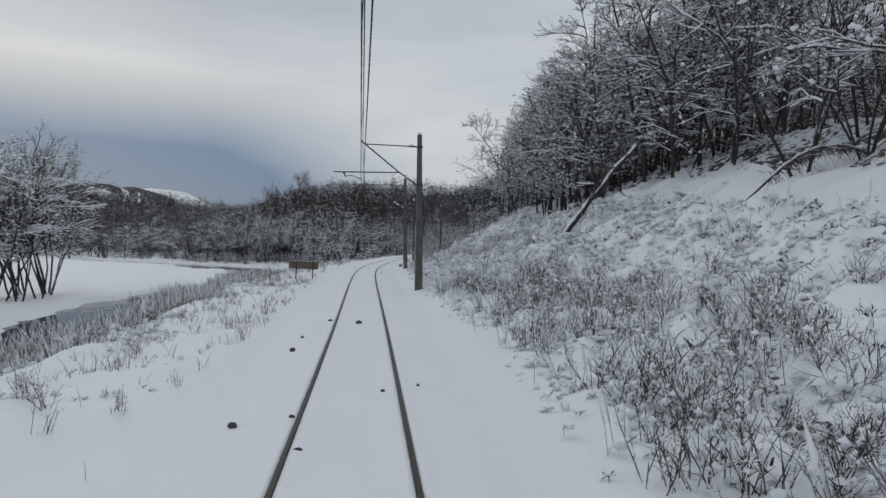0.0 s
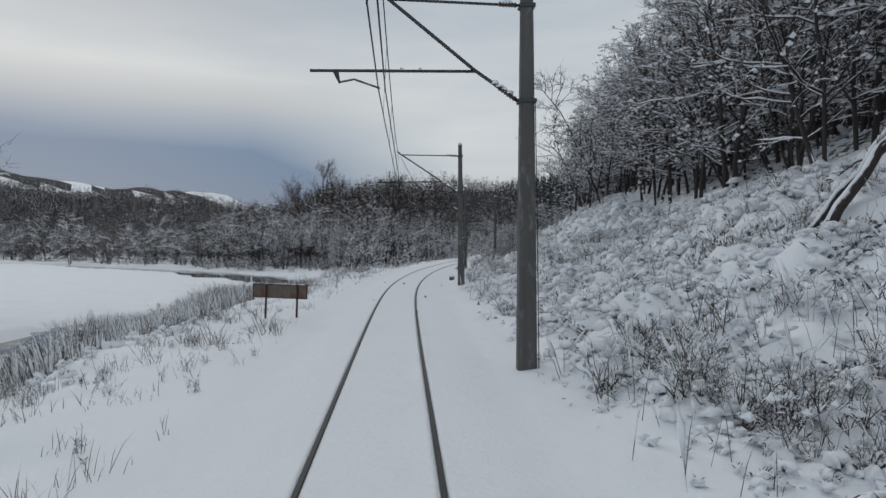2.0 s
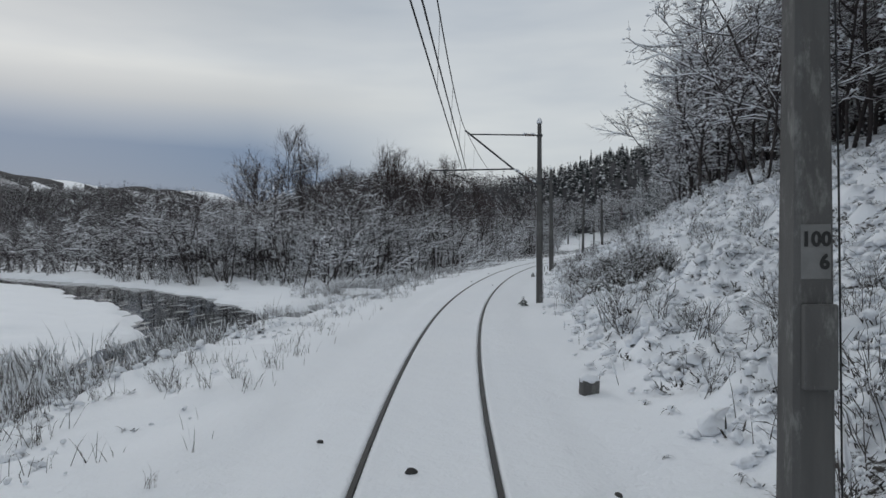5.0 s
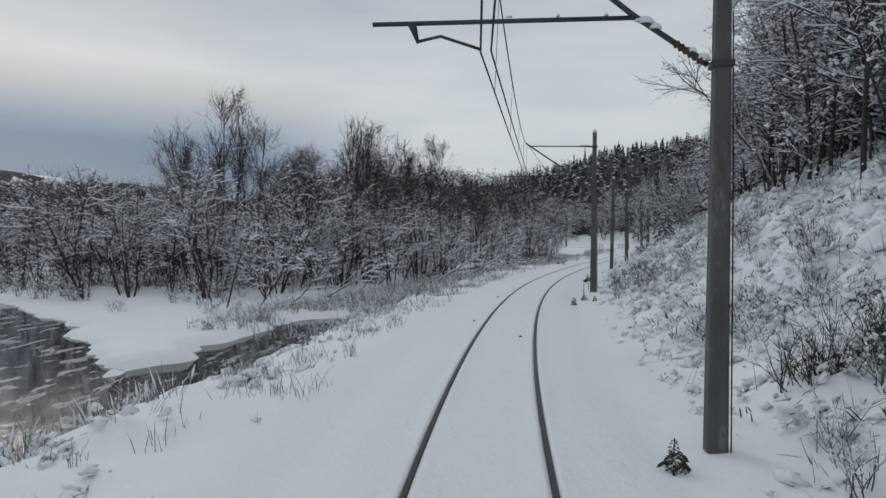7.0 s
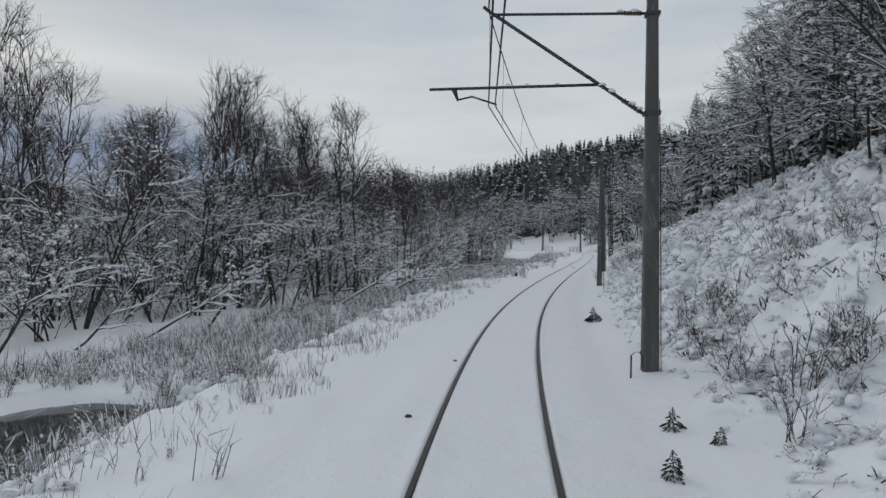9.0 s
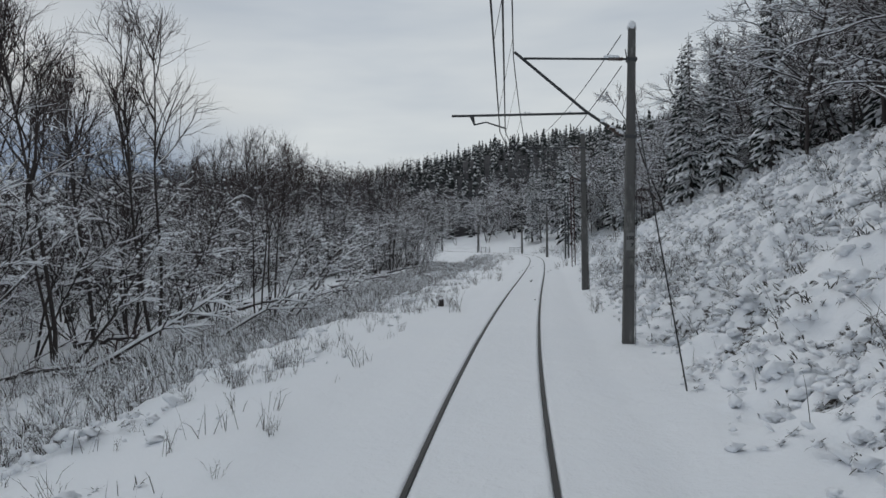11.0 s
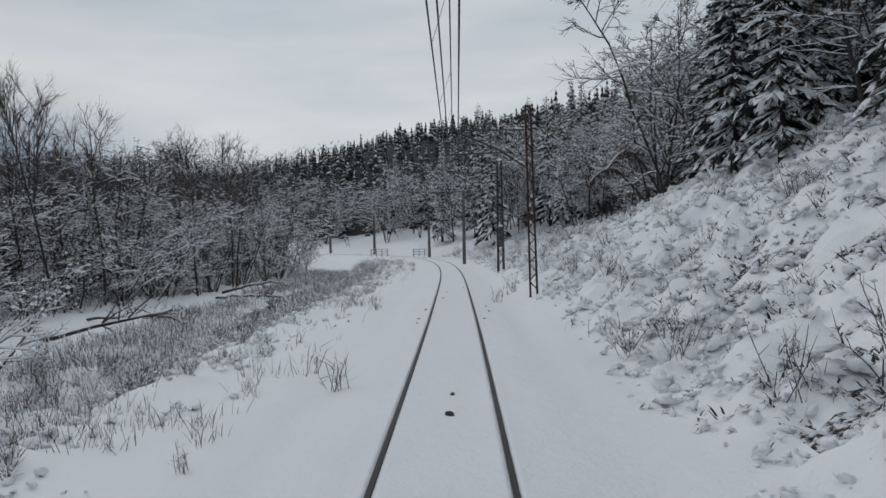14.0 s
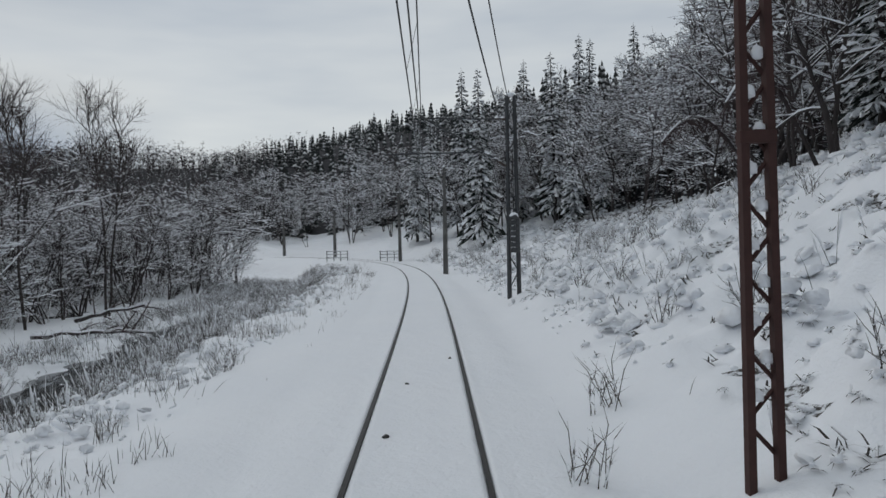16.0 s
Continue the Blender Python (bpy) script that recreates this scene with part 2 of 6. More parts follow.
def vnoise(x, y, scale, seed=0):
    """Smooth value noise, 0 to 1; scale is the size of a cell in metres."""
    x, y = np.asarray(x, float) / scale, np.asarray(y, float) / scale
    ix, iy = np.floor(x), np.floor(y)
    fx, fy = x - ix, y - iy
    fx, fy = fx * fx * (3 - 2 * fx), fy * fy * (3 - 2 * fy)
    a, b = hash2(ix, iy, seed), hash2(ix + 1, iy, seed)
    c, d = hash2(ix, iy + 1, seed), hash2(ix + 1, iy + 1, seed)
    return (a * (1 - fx) + b * fx) * (1 - fy) + (c * (1 - fx) + d * fx) * fy


def ramp(x, lo, hi):
    u = np.clip((np.asarray(x, float) - lo) / (hi - lo), 0, 1)
    return u * u * (3 - 2 * u)


# ---------------------------------------------------------------- the line of the track
TRACK_Y = np.array([-60, -20, 7.4, 23.3, 44.3, 57.8, 68.0, 79.2, 89.4, 100.4, 112, 124.7, 137, 152, 164, 172, 188.6, 203, 217, 229, 240, 252, 265, 280, 300, 330], float)
TRACK_X = np.array([5.4, 1.55, -1.19, -2.82, -5.02, -6.12, -6.4, -6.1, -5.25, -3.83, -1.7, 1.46, 5.05, 9.72, 13.5, 15.97, 21.0, 25.0, 28.2, 30.0, 30.4, 29.0, 25.6, 20.0, 10.5, -6.0], float)


def spline(xs, ys):
    """A natural cubic through the points, as a function; straight beyond the ends."""
    h, n = np.diff(xs), len(xs)
    a, r = np.eye(n), np.zeros(n)
    for i in range(1, n - 1):
        a[i, i - 1 : i + 2] = h[i - 1], 2 * (h[i - 1] + h[i]), h[i]
        r[i] = 6 * ((ys[i + 1] - ys[i]) / h[i] - (ys[i] - ys[i - 1]) / h[i - 1])
    m = np.linalg.solve(a, r)

    def at(x):
        x = np.asarray(x, float)
        c = np.clip(x, xs[0], xs[-1])
        i = np.clip(np.searchsorted(xs, c) - 1, 0, n - 2)
        u, w = xs[i + 1] - c, c - xs[i]
        s = (m[i] * u**3 + m[i + 1] * w**3) / (6 * h[i]) + (ys[i] / h[i] - m[i] * h[i] / 6) * u + (ys[i + 1] / h[i] - m[i + 1] * h[i] / 6) * w
        lean = (-m[i] * u**2 + m[i + 1] * w**2) / (2 * h[i]) + (ys[i + 1] - ys[i]) / h[i] - (m[i + 1] - m[i]) * h[i] / 6
        return s + lean * (x - c), lean

    return at


track = spline(TRACK_Y, TRACK_X)


def along(row, l):
    """World x, y of the place l metres to the right of the track's centre at a row; far out the rows run straight across."""
    row, l = np.broadcast_arrays(np.asarray(row, float), np.asarray(l, float))
    x, lean = track(row)
    c = 1 / np.sqrt(1 + lean**2)
    near = 1 - ramp(np.abs(l), 40, 110)
    return x + l * (c * near + (1 - near)), row - l * lean * c * near


def row_of(x, y):
    """Row and offset of a world place."""
    x, y = np.asarray(x, float), np.asarray(y, float)
    row = y.copy()
    for _ in range(8):
        tx, lean = track(row)
        c = 1 / np.sqrt(1 + lean**2)
        l = (x - tx) * c - (y - row) * lean * c
        near = 1 - ramp(np.abs(l), 40, 110)
        row = y + l * lean * c * near
    tx, lean = track(row)
    c = 1 / np.sqrt(1 + lean**2)
    near = 1 - ramp(np.abs(l), 40, 110)
    return row, (x - tx) / (c * near + (1 - near))


# ---------------------------------------------------------------- the lie of the land
RIVER = [(-85, 150), (-60, 132), (-44, 121), (-30, 106), (-23, 96), (-18.5, 88), (-17, 78)]
STREAM = [(-18.5, 86), (-16.4, 93), (-15.6, 100), (-14.6, 106), (-13.9, 111)]
POOL = [(6.0, 182), (8.6, 189), (11, 203), (13.5, 211)]
BACKWATER = [(-15, 8), (-17, 22), (-19, 33), (-23, 50), (-22, 62)]


def to_line(x, y, pts):
    """Distance from places to a line of points."""
    best = np.full(np.shape(x), 1e9)
    for (ax, ay), (bx, by) in zip(pts[:-1], pts[1:]):
        dx, dy = bx - ax, by - ay
        u = np.clip(((x - ax) * dx + (y - ay) * dy) / (dx * dx + dy * dy), 0, 1)
        best = np.minimum(best, np.hypot(x - ax - u * dx, y - ay - u * dy))
    return best


WATER_Z = -2.25
SLOPE_Y = [-60, 30, 55, 75, 92, 112, 150, 172, 184, 198, 215, 240, 270, 400]
SLOPE = [0.27, 0.29, 0.30, 0.42, 0.55, 0.57, 0.60, 0.58, 0.50, 0.34, 0.25, 0.28, 0.45, 0.45]


def bank_brow(row):
    """How far left of the track the embankment's edge lies."""
    return np.interp(row, [-60, 45, 75, 88, 112, 126, 400], [7.2, 7.0, 6.2, 5.2, 5.2, 5.9, 5.9])


def heaps(x, y):
    """Snow heaped on brambles: 0 in the pockets between, up to about 1 on the tops."""
    return np.clip(vnoise(x, y, 0.7, 24) - 0.3, 0, 1) + 0.6 * np.clip(vnoise(x, y, 0.42, 25) - 0.35, 0, 1)


def heap_height(row):
    return np.interp(row, [0, 30, 38, 68, 84, 114, 122, 162, 174, 240], [0.5, 0.5, 0.75, 0.7, 0.55, 0.55, 0.75, 0.75, 0.5, 0.5])


def land(row, l, x=None, y=None, fine=True):
    """Height of the snow at a row and offset."""
    row, l = np.broadcast_arrays(np.asarray(row, float), np.asarray(l, float))
    if x is None:
        x, y = along(row, l)
    # right: cutting slope, then wooded hillside
    k = np.interp(row, SLOPE_Y, SLOPE)
    toe = np.interp(row, [160, 168, 192, 202], [3.5, 2.8, 2.8, 3.5])
    bank = np.where(l > toe, k * (l - toe - 0.8 * (1 - np.exp(-np.clip(l - toe, 0, 60) / 0.8))), 0)
    bank = bank + 0.34 * np.exp(-(((l - 3.5) / 0.9) ** 2)) * ramp(row, 163, 168) * (1 - ramp(row, 186, 194))
    crest = 15.0
    over = np.clip(l - crest, 0, None)
    hill = np.where(l > crest, k * (crest - toe - 0.8) + over * 0.38, bank)
    # a gentle foot that steepens higher up, along the first stretch
    fold = np.interp(row, [0, 25, 33, 40, 50, 60, 80], [12.5, 11.5, 10.0, 8.3, 8.8, 10.5, 11.0])
    steep = 0.16 * (bank / np.maximum(k, 0.01)) + 0.36 * np.log1p(np.exp(np.clip((l - fold) * 2, -30, 30))) / 2
    steep = np.where(l > 24, steep - 0.14 * (l - 24), steep)
    early = 1 - ramp(row, 60, 80)
    hill = hill * (1 - early) + steep * early
    top = 38 + 11 * vnoise(x, y, 90, 5)
    right = np.where(hill > top * 0.5, top * (1 - 0.5 * np.exp(-(hill / top - 0.5) / 0.5)), hill)
    right = right * (1 - ramp(y, 245, 310) * (1 - ramp(x, 0, 80)))
    # left: shoulder, bank down to the flood plain
    brow = bank_brow(row)
    shoulder = -0.27 * ramp((-l - 2.2) / (brow - 2.2), 0, 1)
    drop = -1.73 * ramp(-l - brow, -0.3, 3.2)
    plain = 0.35 * (vnoise(x, y, 9, 3) - 0.5) + 0.6 * ramp(-l, 30, 120)
    left = shoulder + drop + plain * ramp(-l, 9, 14)
    wet = np.minimum(to_line(x, y, RIVER) - 3.4, to_line(x, y, STREAM) - 1.9)
    wet = np.minimum(wet, to_line(x, y, POOL) - 1.0)
    wet = np.minimum(wet, to_line(x, y, BACKWATER) - 2.6) + 1.6 * (vnoise(x, y, 3.0, 8) - 0.5) + 0.7 * (vnoise(x, y, 1.1, 9) - 0.5)
    bed = 1 - ramp(wet, -0.5, 0.45)
    left = left * (1 - bed) + np.minimum(left, -2.75) * bed
    z = np.where(l > 0, right, left)
    # far hills that close the valley
    rise = (31 * (0.82 - 0.22 * np.exp(-(((x + 135) / 40) ** 2)) + 0.2 * ramp(x, -130, -60)) * (0.75 + 0.5 * vnoise(x, y, 75, 14) * (1 - ramp(x, -90, -30)) + 0.25 * ramp(x, -90, -30)) + 26 * ramp(x, 40, 260)) * ramp(y, 270, 470) * (0.88 + 0.24 * vnoise(x, y, 110, 11))
    rise = rise + 20 * ramp(y, 330, 520) * np.exp(-(((x + 440) / 125) ** 2)) * (0.8 + 0.4 * vnoise(x, y, 60, 15))
    rise = rise + (8 * (0.4 + vnoise(x, y, 420, 12)) + 185 * np.exp(-(((x + 1400) / 270) ** 2)) * (0.75 + 0.5 * vnoise(x, y, 330, 16))) * ramp(y, 1000, 1900) + 40 * ramp(-x, 500, 900) * vnoise(x, y, 260, 13)
    z = np.where(l > 0, np.maximum(z, rise) + 0.25 * np.minimum(z, rise), z + rise)
    if fine:
        rough = ramp(np.abs(l), 2.0, 4.5)
        z = z + rough * (0.30 * (vnoise(x, y, 2.1, 21) - 0.5) + 0.16 * (vnoise(x, y, 0.8, 22) - 0.5)) * (1 + 0.9 * ramp(l, 3.5, 6)) * (1 - 0.75 * bed)
        lump = heaps(x, y)
        z = z + ramp(l, 3.0, 4.6) * (1 - ramp(l, 16, 22)) * heap_height(row) * lump
        z = z + ramp(-l, 4.2, 6.0) * (1 - ramp(-l, 9, 11)) * 0.22 * lump
        z = z + (1 - rough) * 0.03 * (vnoise(x, y, 0.9, 23) - 0.5)
        z = z + 0.05 * ramp(np.abs(l), 0.95, 1.2) * (1 - ramp(np.abs(l), 3.0, 4.0)) * (vnoise(l, row * 0.10, 0.4, 26) - 0.5)
        z = z - 0.09 * np.exp(-(((np.abs(l) - 2.15) / 0.40) ** 2)) - 0.03
    return z


TREELINE_ROW = [0, 36, 46, 70, 85, 104, 116, 126, 168, 180, 200, 235, 260]
TREELINE = [20.5, 18.5, 16.5, 16.5, 14.0, 12.0, 12.5, 14.0, 14.0, 12.5, 14.0, 11.0, 8.0]


def treeline(row):
    """How far from the track the hillside wood begins."""
    return np.interp(row, TREELINE_ROW, TREELINE)


def ground_z(x, y):
    row, l = row_of(x, y)
    return land(row, l, np.asarray(x, float), np.asarray(y, float))


def build_ground():
    rows = np.concatenate([[-900, -500, -260, -150, -100, -70, -50, -35], np.arange(-25, 0, 1.0), np.arange(0, 200, 0.25), np.arange(200, 262, 0.9), np.arange(262, 330, 3.0), np.geomspace(330, 4200, 40)])
    inner = np.array([-0.93, -0.86, -0.792, -0.788, -0.712, -0.708, -0.64, -0.55, -0.3, 0.0, 0.3, 0.55, 0.64, 0.708, 0.712, 0.788, 0.792, 0.86, 0.93])
    left = -np.concatenate([np.arange(1.1, 12, 0.33), np.arange(12, 34, 0.9), np.arange(34, 92, 1.8), np.geomspace(92, 3500, 24)])[::-1]
    right = np.concatenate([np.arange(1.1, 3.5, 0.3), np.arange(3.5, 13, 0.2), np.arange(13, 17, 0.3), np.arange(18, 40, 1.0), np.arange(40, 110, 4.0), np.geomspace(110, 3500, 22)])
    cols = np.concatenate([left, inner, right])
    r, l = np.meshgrid(rows, cols, indexing="ij")
    x, y = along(r, l)
    z = land(r, l, x, y)
    a = np.abs(np.abs(l) - 0.75)
    z = np.where(a < 0.16, np.maximum(z, -0.016), z)
    z = np.where(a < 0.04, -0.045, z)
    n, m = r.shape
    i = np.arange(n * m).reshape(n, m)
    f = np.stack([i[:-1, :-1], i[:-1, 1:], i[1:, 1:], i[1:, :-1]], -1).reshape(-1, 4)
    cx, cy, cl, cr = (0.25 * (q[:-1, :-1] + q[:-1, 1:] + q[1:, 1:] + q[1:, :-1]) for q in (x, y, l, r))
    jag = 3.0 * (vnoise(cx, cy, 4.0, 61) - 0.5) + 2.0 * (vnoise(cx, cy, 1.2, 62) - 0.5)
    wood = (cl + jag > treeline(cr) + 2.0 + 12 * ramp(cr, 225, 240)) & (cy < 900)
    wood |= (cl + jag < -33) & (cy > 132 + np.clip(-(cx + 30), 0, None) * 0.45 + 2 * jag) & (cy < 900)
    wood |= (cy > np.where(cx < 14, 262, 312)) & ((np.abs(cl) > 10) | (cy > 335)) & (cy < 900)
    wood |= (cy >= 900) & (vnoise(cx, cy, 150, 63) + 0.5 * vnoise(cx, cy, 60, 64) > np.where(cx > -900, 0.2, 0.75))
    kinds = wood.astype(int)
    # dense and far wood gets the darker floor, haze put into its colour
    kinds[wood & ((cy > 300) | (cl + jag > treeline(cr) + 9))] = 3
    # pockets between heaps: shade is put into the floor colour, besides dead stalks
    pocket = heaps(cx, cy) + 0.3 * (vnoise(cx, cy, 3.0, 65) - 0.5) < np.interp(cr, [0, 30, 36, 70, 84, 116, 124, 162, 172, 236], [0.10, 0.10, 0.14, 0.14, 0.06, 0.06, 0.14, 0.14, 0.0, 0.02])
    kinds[(cl > 4.0) & (cl < 17) & (cr > 0) & (cr < 236) & pocket & (kinds == 0)] = 2
    me = mesh_data("ground", np.stack([x, y, z], -1).reshape(-1, 3), f.tolist(), [SNOW, WOOD_FLOOR, BRAMBLE_SHADE_FLOOR, HAZY_CANOPY_FLOOR], True, kinds.ravel())
    ob = new("ground", me)
    tagged(ob, "deep fresh snow over embankment, flood plain and hillside", "ground", kind="structure")


build_ground()
xs = np.linspace(-160, 40, 41)
ys = np.linspace(-40, 260, 61)
gx, gy = np.meshgrid(xs, ys, indexing="ij")
idx = np.arange(gx.size).reshape(gx.shape)
wf = np.stack([idx[:-1, :-1], idx[1:, :-1], idx[1:, 1:], idx[:-1, 1:]], -1).reshape(-1, 4)
tagged(new("water", mesh_data("water", np.stack([gx, gy, gx * 0 + WATER_Z], -1).reshape(-1, 3), wf.tolist(), WATER)), "dark open river water between snowy banks", "water", kind="structure")


# ---------------------------------------------------------------- the rails
def build_rails():
    thing = tagged(new("railway_track"), "pair of dark steel rails showing through packed snow", "railway track")
    rows = np.arange(-30, 330, 1.5)
    prof = np.array([(-0.031, -0.010), (-0.026, 0.0), (0.026, 0.0), (0.031, -0.010), (0.030, -0.04), (0.01, -0.055), (0.01, -0.13), (0.07, -0.145), (0.07, -0.155), (-0.07, -0.155), (-0.07, -0.145), (-0.01, -0.13), (-0.01, -0.055), (-0.030, -0.04)])
    k = len(prof)
    for side in (-0.75, 0.75):
        v = []
        for o, h in prof:
            x, y = along(rows, rows * 0 + side + o)
            v.append(np.stack([x, y, x * 0 + h], -1))
        v = np.stack(v, 1).reshape(-1, 3)
        f = [(i * k + j, i * k + (j + 1) % k, (i + 1) * k + (j + 1) % k, (i + 1) * k + j) for i in range(len(rows) - 1) for j in range(k)]
        part("rail", mesh_data("rail", v, f, RAIL_STEEL), thing)


build_rails()


# ---------------------------------------------------------------- overhead line
def frame_at(row):
    """Matrix at the track's centre, x to the right, y along the track, z up from the rails."""
    x, lean = track(float(row))
    return Matrix.Translation((float(x), float(row), 0)) @ Matrix.Rotation(-math.atan(float(lean)), 4, "Z")


def row_for(x, y):
    r, l = row_of(np.array([x]), np.array([y]))
    return float(r[0]), float(l[0])


def snow_lump(size, seed, flat=0.6, rings=4, seg=8):
    """A soft uneven cap of snow as verts and faces, round its own base."""
    rng = np.random.RandomState(seed)
    v = [(0, 0, size[2])]
    for i in range(1, rings + 1):
        a = i / rings * np.pi * 0.62
        for j in range(seg):
            t = j / seg * 2 * np.pi
            k = 1 + 0.22 * (rng.rand() - 0.5)
            v.append((size[0] * np.sin(a) * np.cos(t) * k, size[1] * np.sin(a) * np.sin(t) * k, size[2] * np.cos(a) * k))
    f = [(0, 1 + j, 1 + (j + 1) % seg) for j in range(seg)]
    for i in range(rings - 1):
        for j in range(seg):
            a, b = 1 + i * seg, 1 + (i + 1) * seg
            f.append((a + j, b + j, b + (j + 1) % seg, a + (j + 1) % seg))
    f.append(tuple(1 + (rings - 1) * seg + j for j in range(seg))[::-1])
    return np.array(v), f


def beam(name, parent, pts, radius, mat, sides=8, label=""):
    b = Bits()
    b.tube(pts, radius, sides)
    return part(name, b.mesh(name, mat, True), parent, label)


def lumps(name, parent, spots, mat=None, label="clinging snow"):
    b = Bits()
    for n, (p, s) in enumerate(spots):
        v, f = snow_lump(s, n + 7)
        b.add(v + np.array(p), f)
    return part(name, b.mesh(name, mat or SNOW, True), parent, label)


def tie_snow(a, b, n, seed, r=0.05):
    """Broken snow along a bar."""
    rng = np.random.RandomState(seed)
    a, b = np.array(a), np.array(b)
    out = []
    for _ in range(n):
        u = rng.rand()
        out.append((a + (b - a) * u + np.array([0, 0, 0.03]), (r * (1 + rng.rand()), r * 0.8, r * (0.7 + rng.rand() * 0.5))))
    return out


def cantilever(mast, off, seed, up=0.0, down=0.0, tip=0.0, past=1.45):
    """The hinged arm that holds the wires over the track; off is the mast's distance from the track's centre."""
    o, u, d = -off, up, down
    beam("top_tie", mast, [(-0.12, 0, 7.12 + u), (o + tip + 0.12, 0, 7.2 + u)], 0.028, STEEL)
    beam("cantilever_tube", mast, [(-0.16, 0, 5.24 + d), (-1.05, 0, 5.86 + d), (o + tip, 0, 7.26 + u), (o + tip - 0.12, 0, 7.36 + u)], 0.036, STEEL)
    beam("registration_tube", mast, [(-1.02, 0, 5.82 + d), (o - past, 0, 5.80 + d)], 0.030, STEEL)
    at = -0.88 if past > 1 else 0.75
    b = Bits()
    b.tube([(o + at - 0.07, 0, 5.78 + d), (o + at, 0, 5.56 + d)], [0.06, 0.02], 6)
    part("drop_bracket", b.mesh("drop_bracket", STEEL), mast)
    beam("steady_arm", mast, [(o + at, 0, 5.58 + d), (o + at * 0.68, 0, 5.64 + d), (o - 0.1, 0, 5.47 + d)], 0.020, STEEL, 6)
    for name, p, q in (("insulator", (-0.20, 0, 7.125 + u), (-0.55, 0, 7.14 + u)), ("insulator", (-0.22, 0, 5.28 + d), (-0.55, 0, 5.51 + d))):
        p, q = np.array(p), np.array(q)
        pts = [p + (q - p) * k for k in np.linspace(0, 1, 13)]
        b = Bits()
        b.tube(pts, [0.03 + 0.028 * (i % 2) for i in range(13)], 8)
        part(name, b.mesh(name, GLAZE, True), mast, "ribbed brown insulator")
    spots = tie_snow((-0.15, 0, 7.13 + u), (-0.7, 0, 7.15 + u), 3, seed, 0.06) + tie_snow((-0.2, 0, 5.28 + d), (-1.0, 0, 5.82 + d), 5, seed + 1, 0.06) + tie_snow((o, 0, 5.83 + d), (-1.2, 0, 5.83 + d), 3, seed + 2, 0.025)
    for spot in spots:
        lumps("clinging_snow", mast, [spot])


def painted_text(name, words, size, x, y, z, parent):
    """Painted figures as a thin mesh that faces the oncoming train."""
    cu = bpy.data.curves.new(name, "FONT")
    cu.body, cu.size, cu.extrude, cu.offset, cu.resolution_u, cu.align_x = words, size, 0.002, 0.006, 3, "RIGHT"
    tmp = new(name, cu)
    me = bpy.data.meshes.new_from_object(tmp.evaluated_get(bpy.context.evaluated_depsgraph_get()))
    bpy.data.objects.remove(tmp)
    me.transform(Matrix.Translation((x, y, z)) @ Matrix.Rotation(radians(90), 4, "X"))
    me.materials.clear()
    me.materials.append(BLACK_PAINT)
    part(name, me, parent, "black painted figures")


def distance_mark(mast, z, w, last):
    """The line's distance figures on a worn pale patch of paint."""
    b = Bits()
    b.box((-w * 0.74, -w - 0.006, z - 0.06), (w * 0.74, -w + 0.02, z + 0.36), bevel=0.003)
    patch = part("painted_patch", b.mesh("painted_patch", PALE_PAINT), mast, "worn pale patch of paint")
    painted_text("figures", "100", min(0.185, w * 1.0), w * 0.74, -w - 0.009, z + 0.195, patch)
    painted_text("figures", last, min(0.185, w * 1.0), w * 0.66, -w - 0.009, z + 0.02, patch)


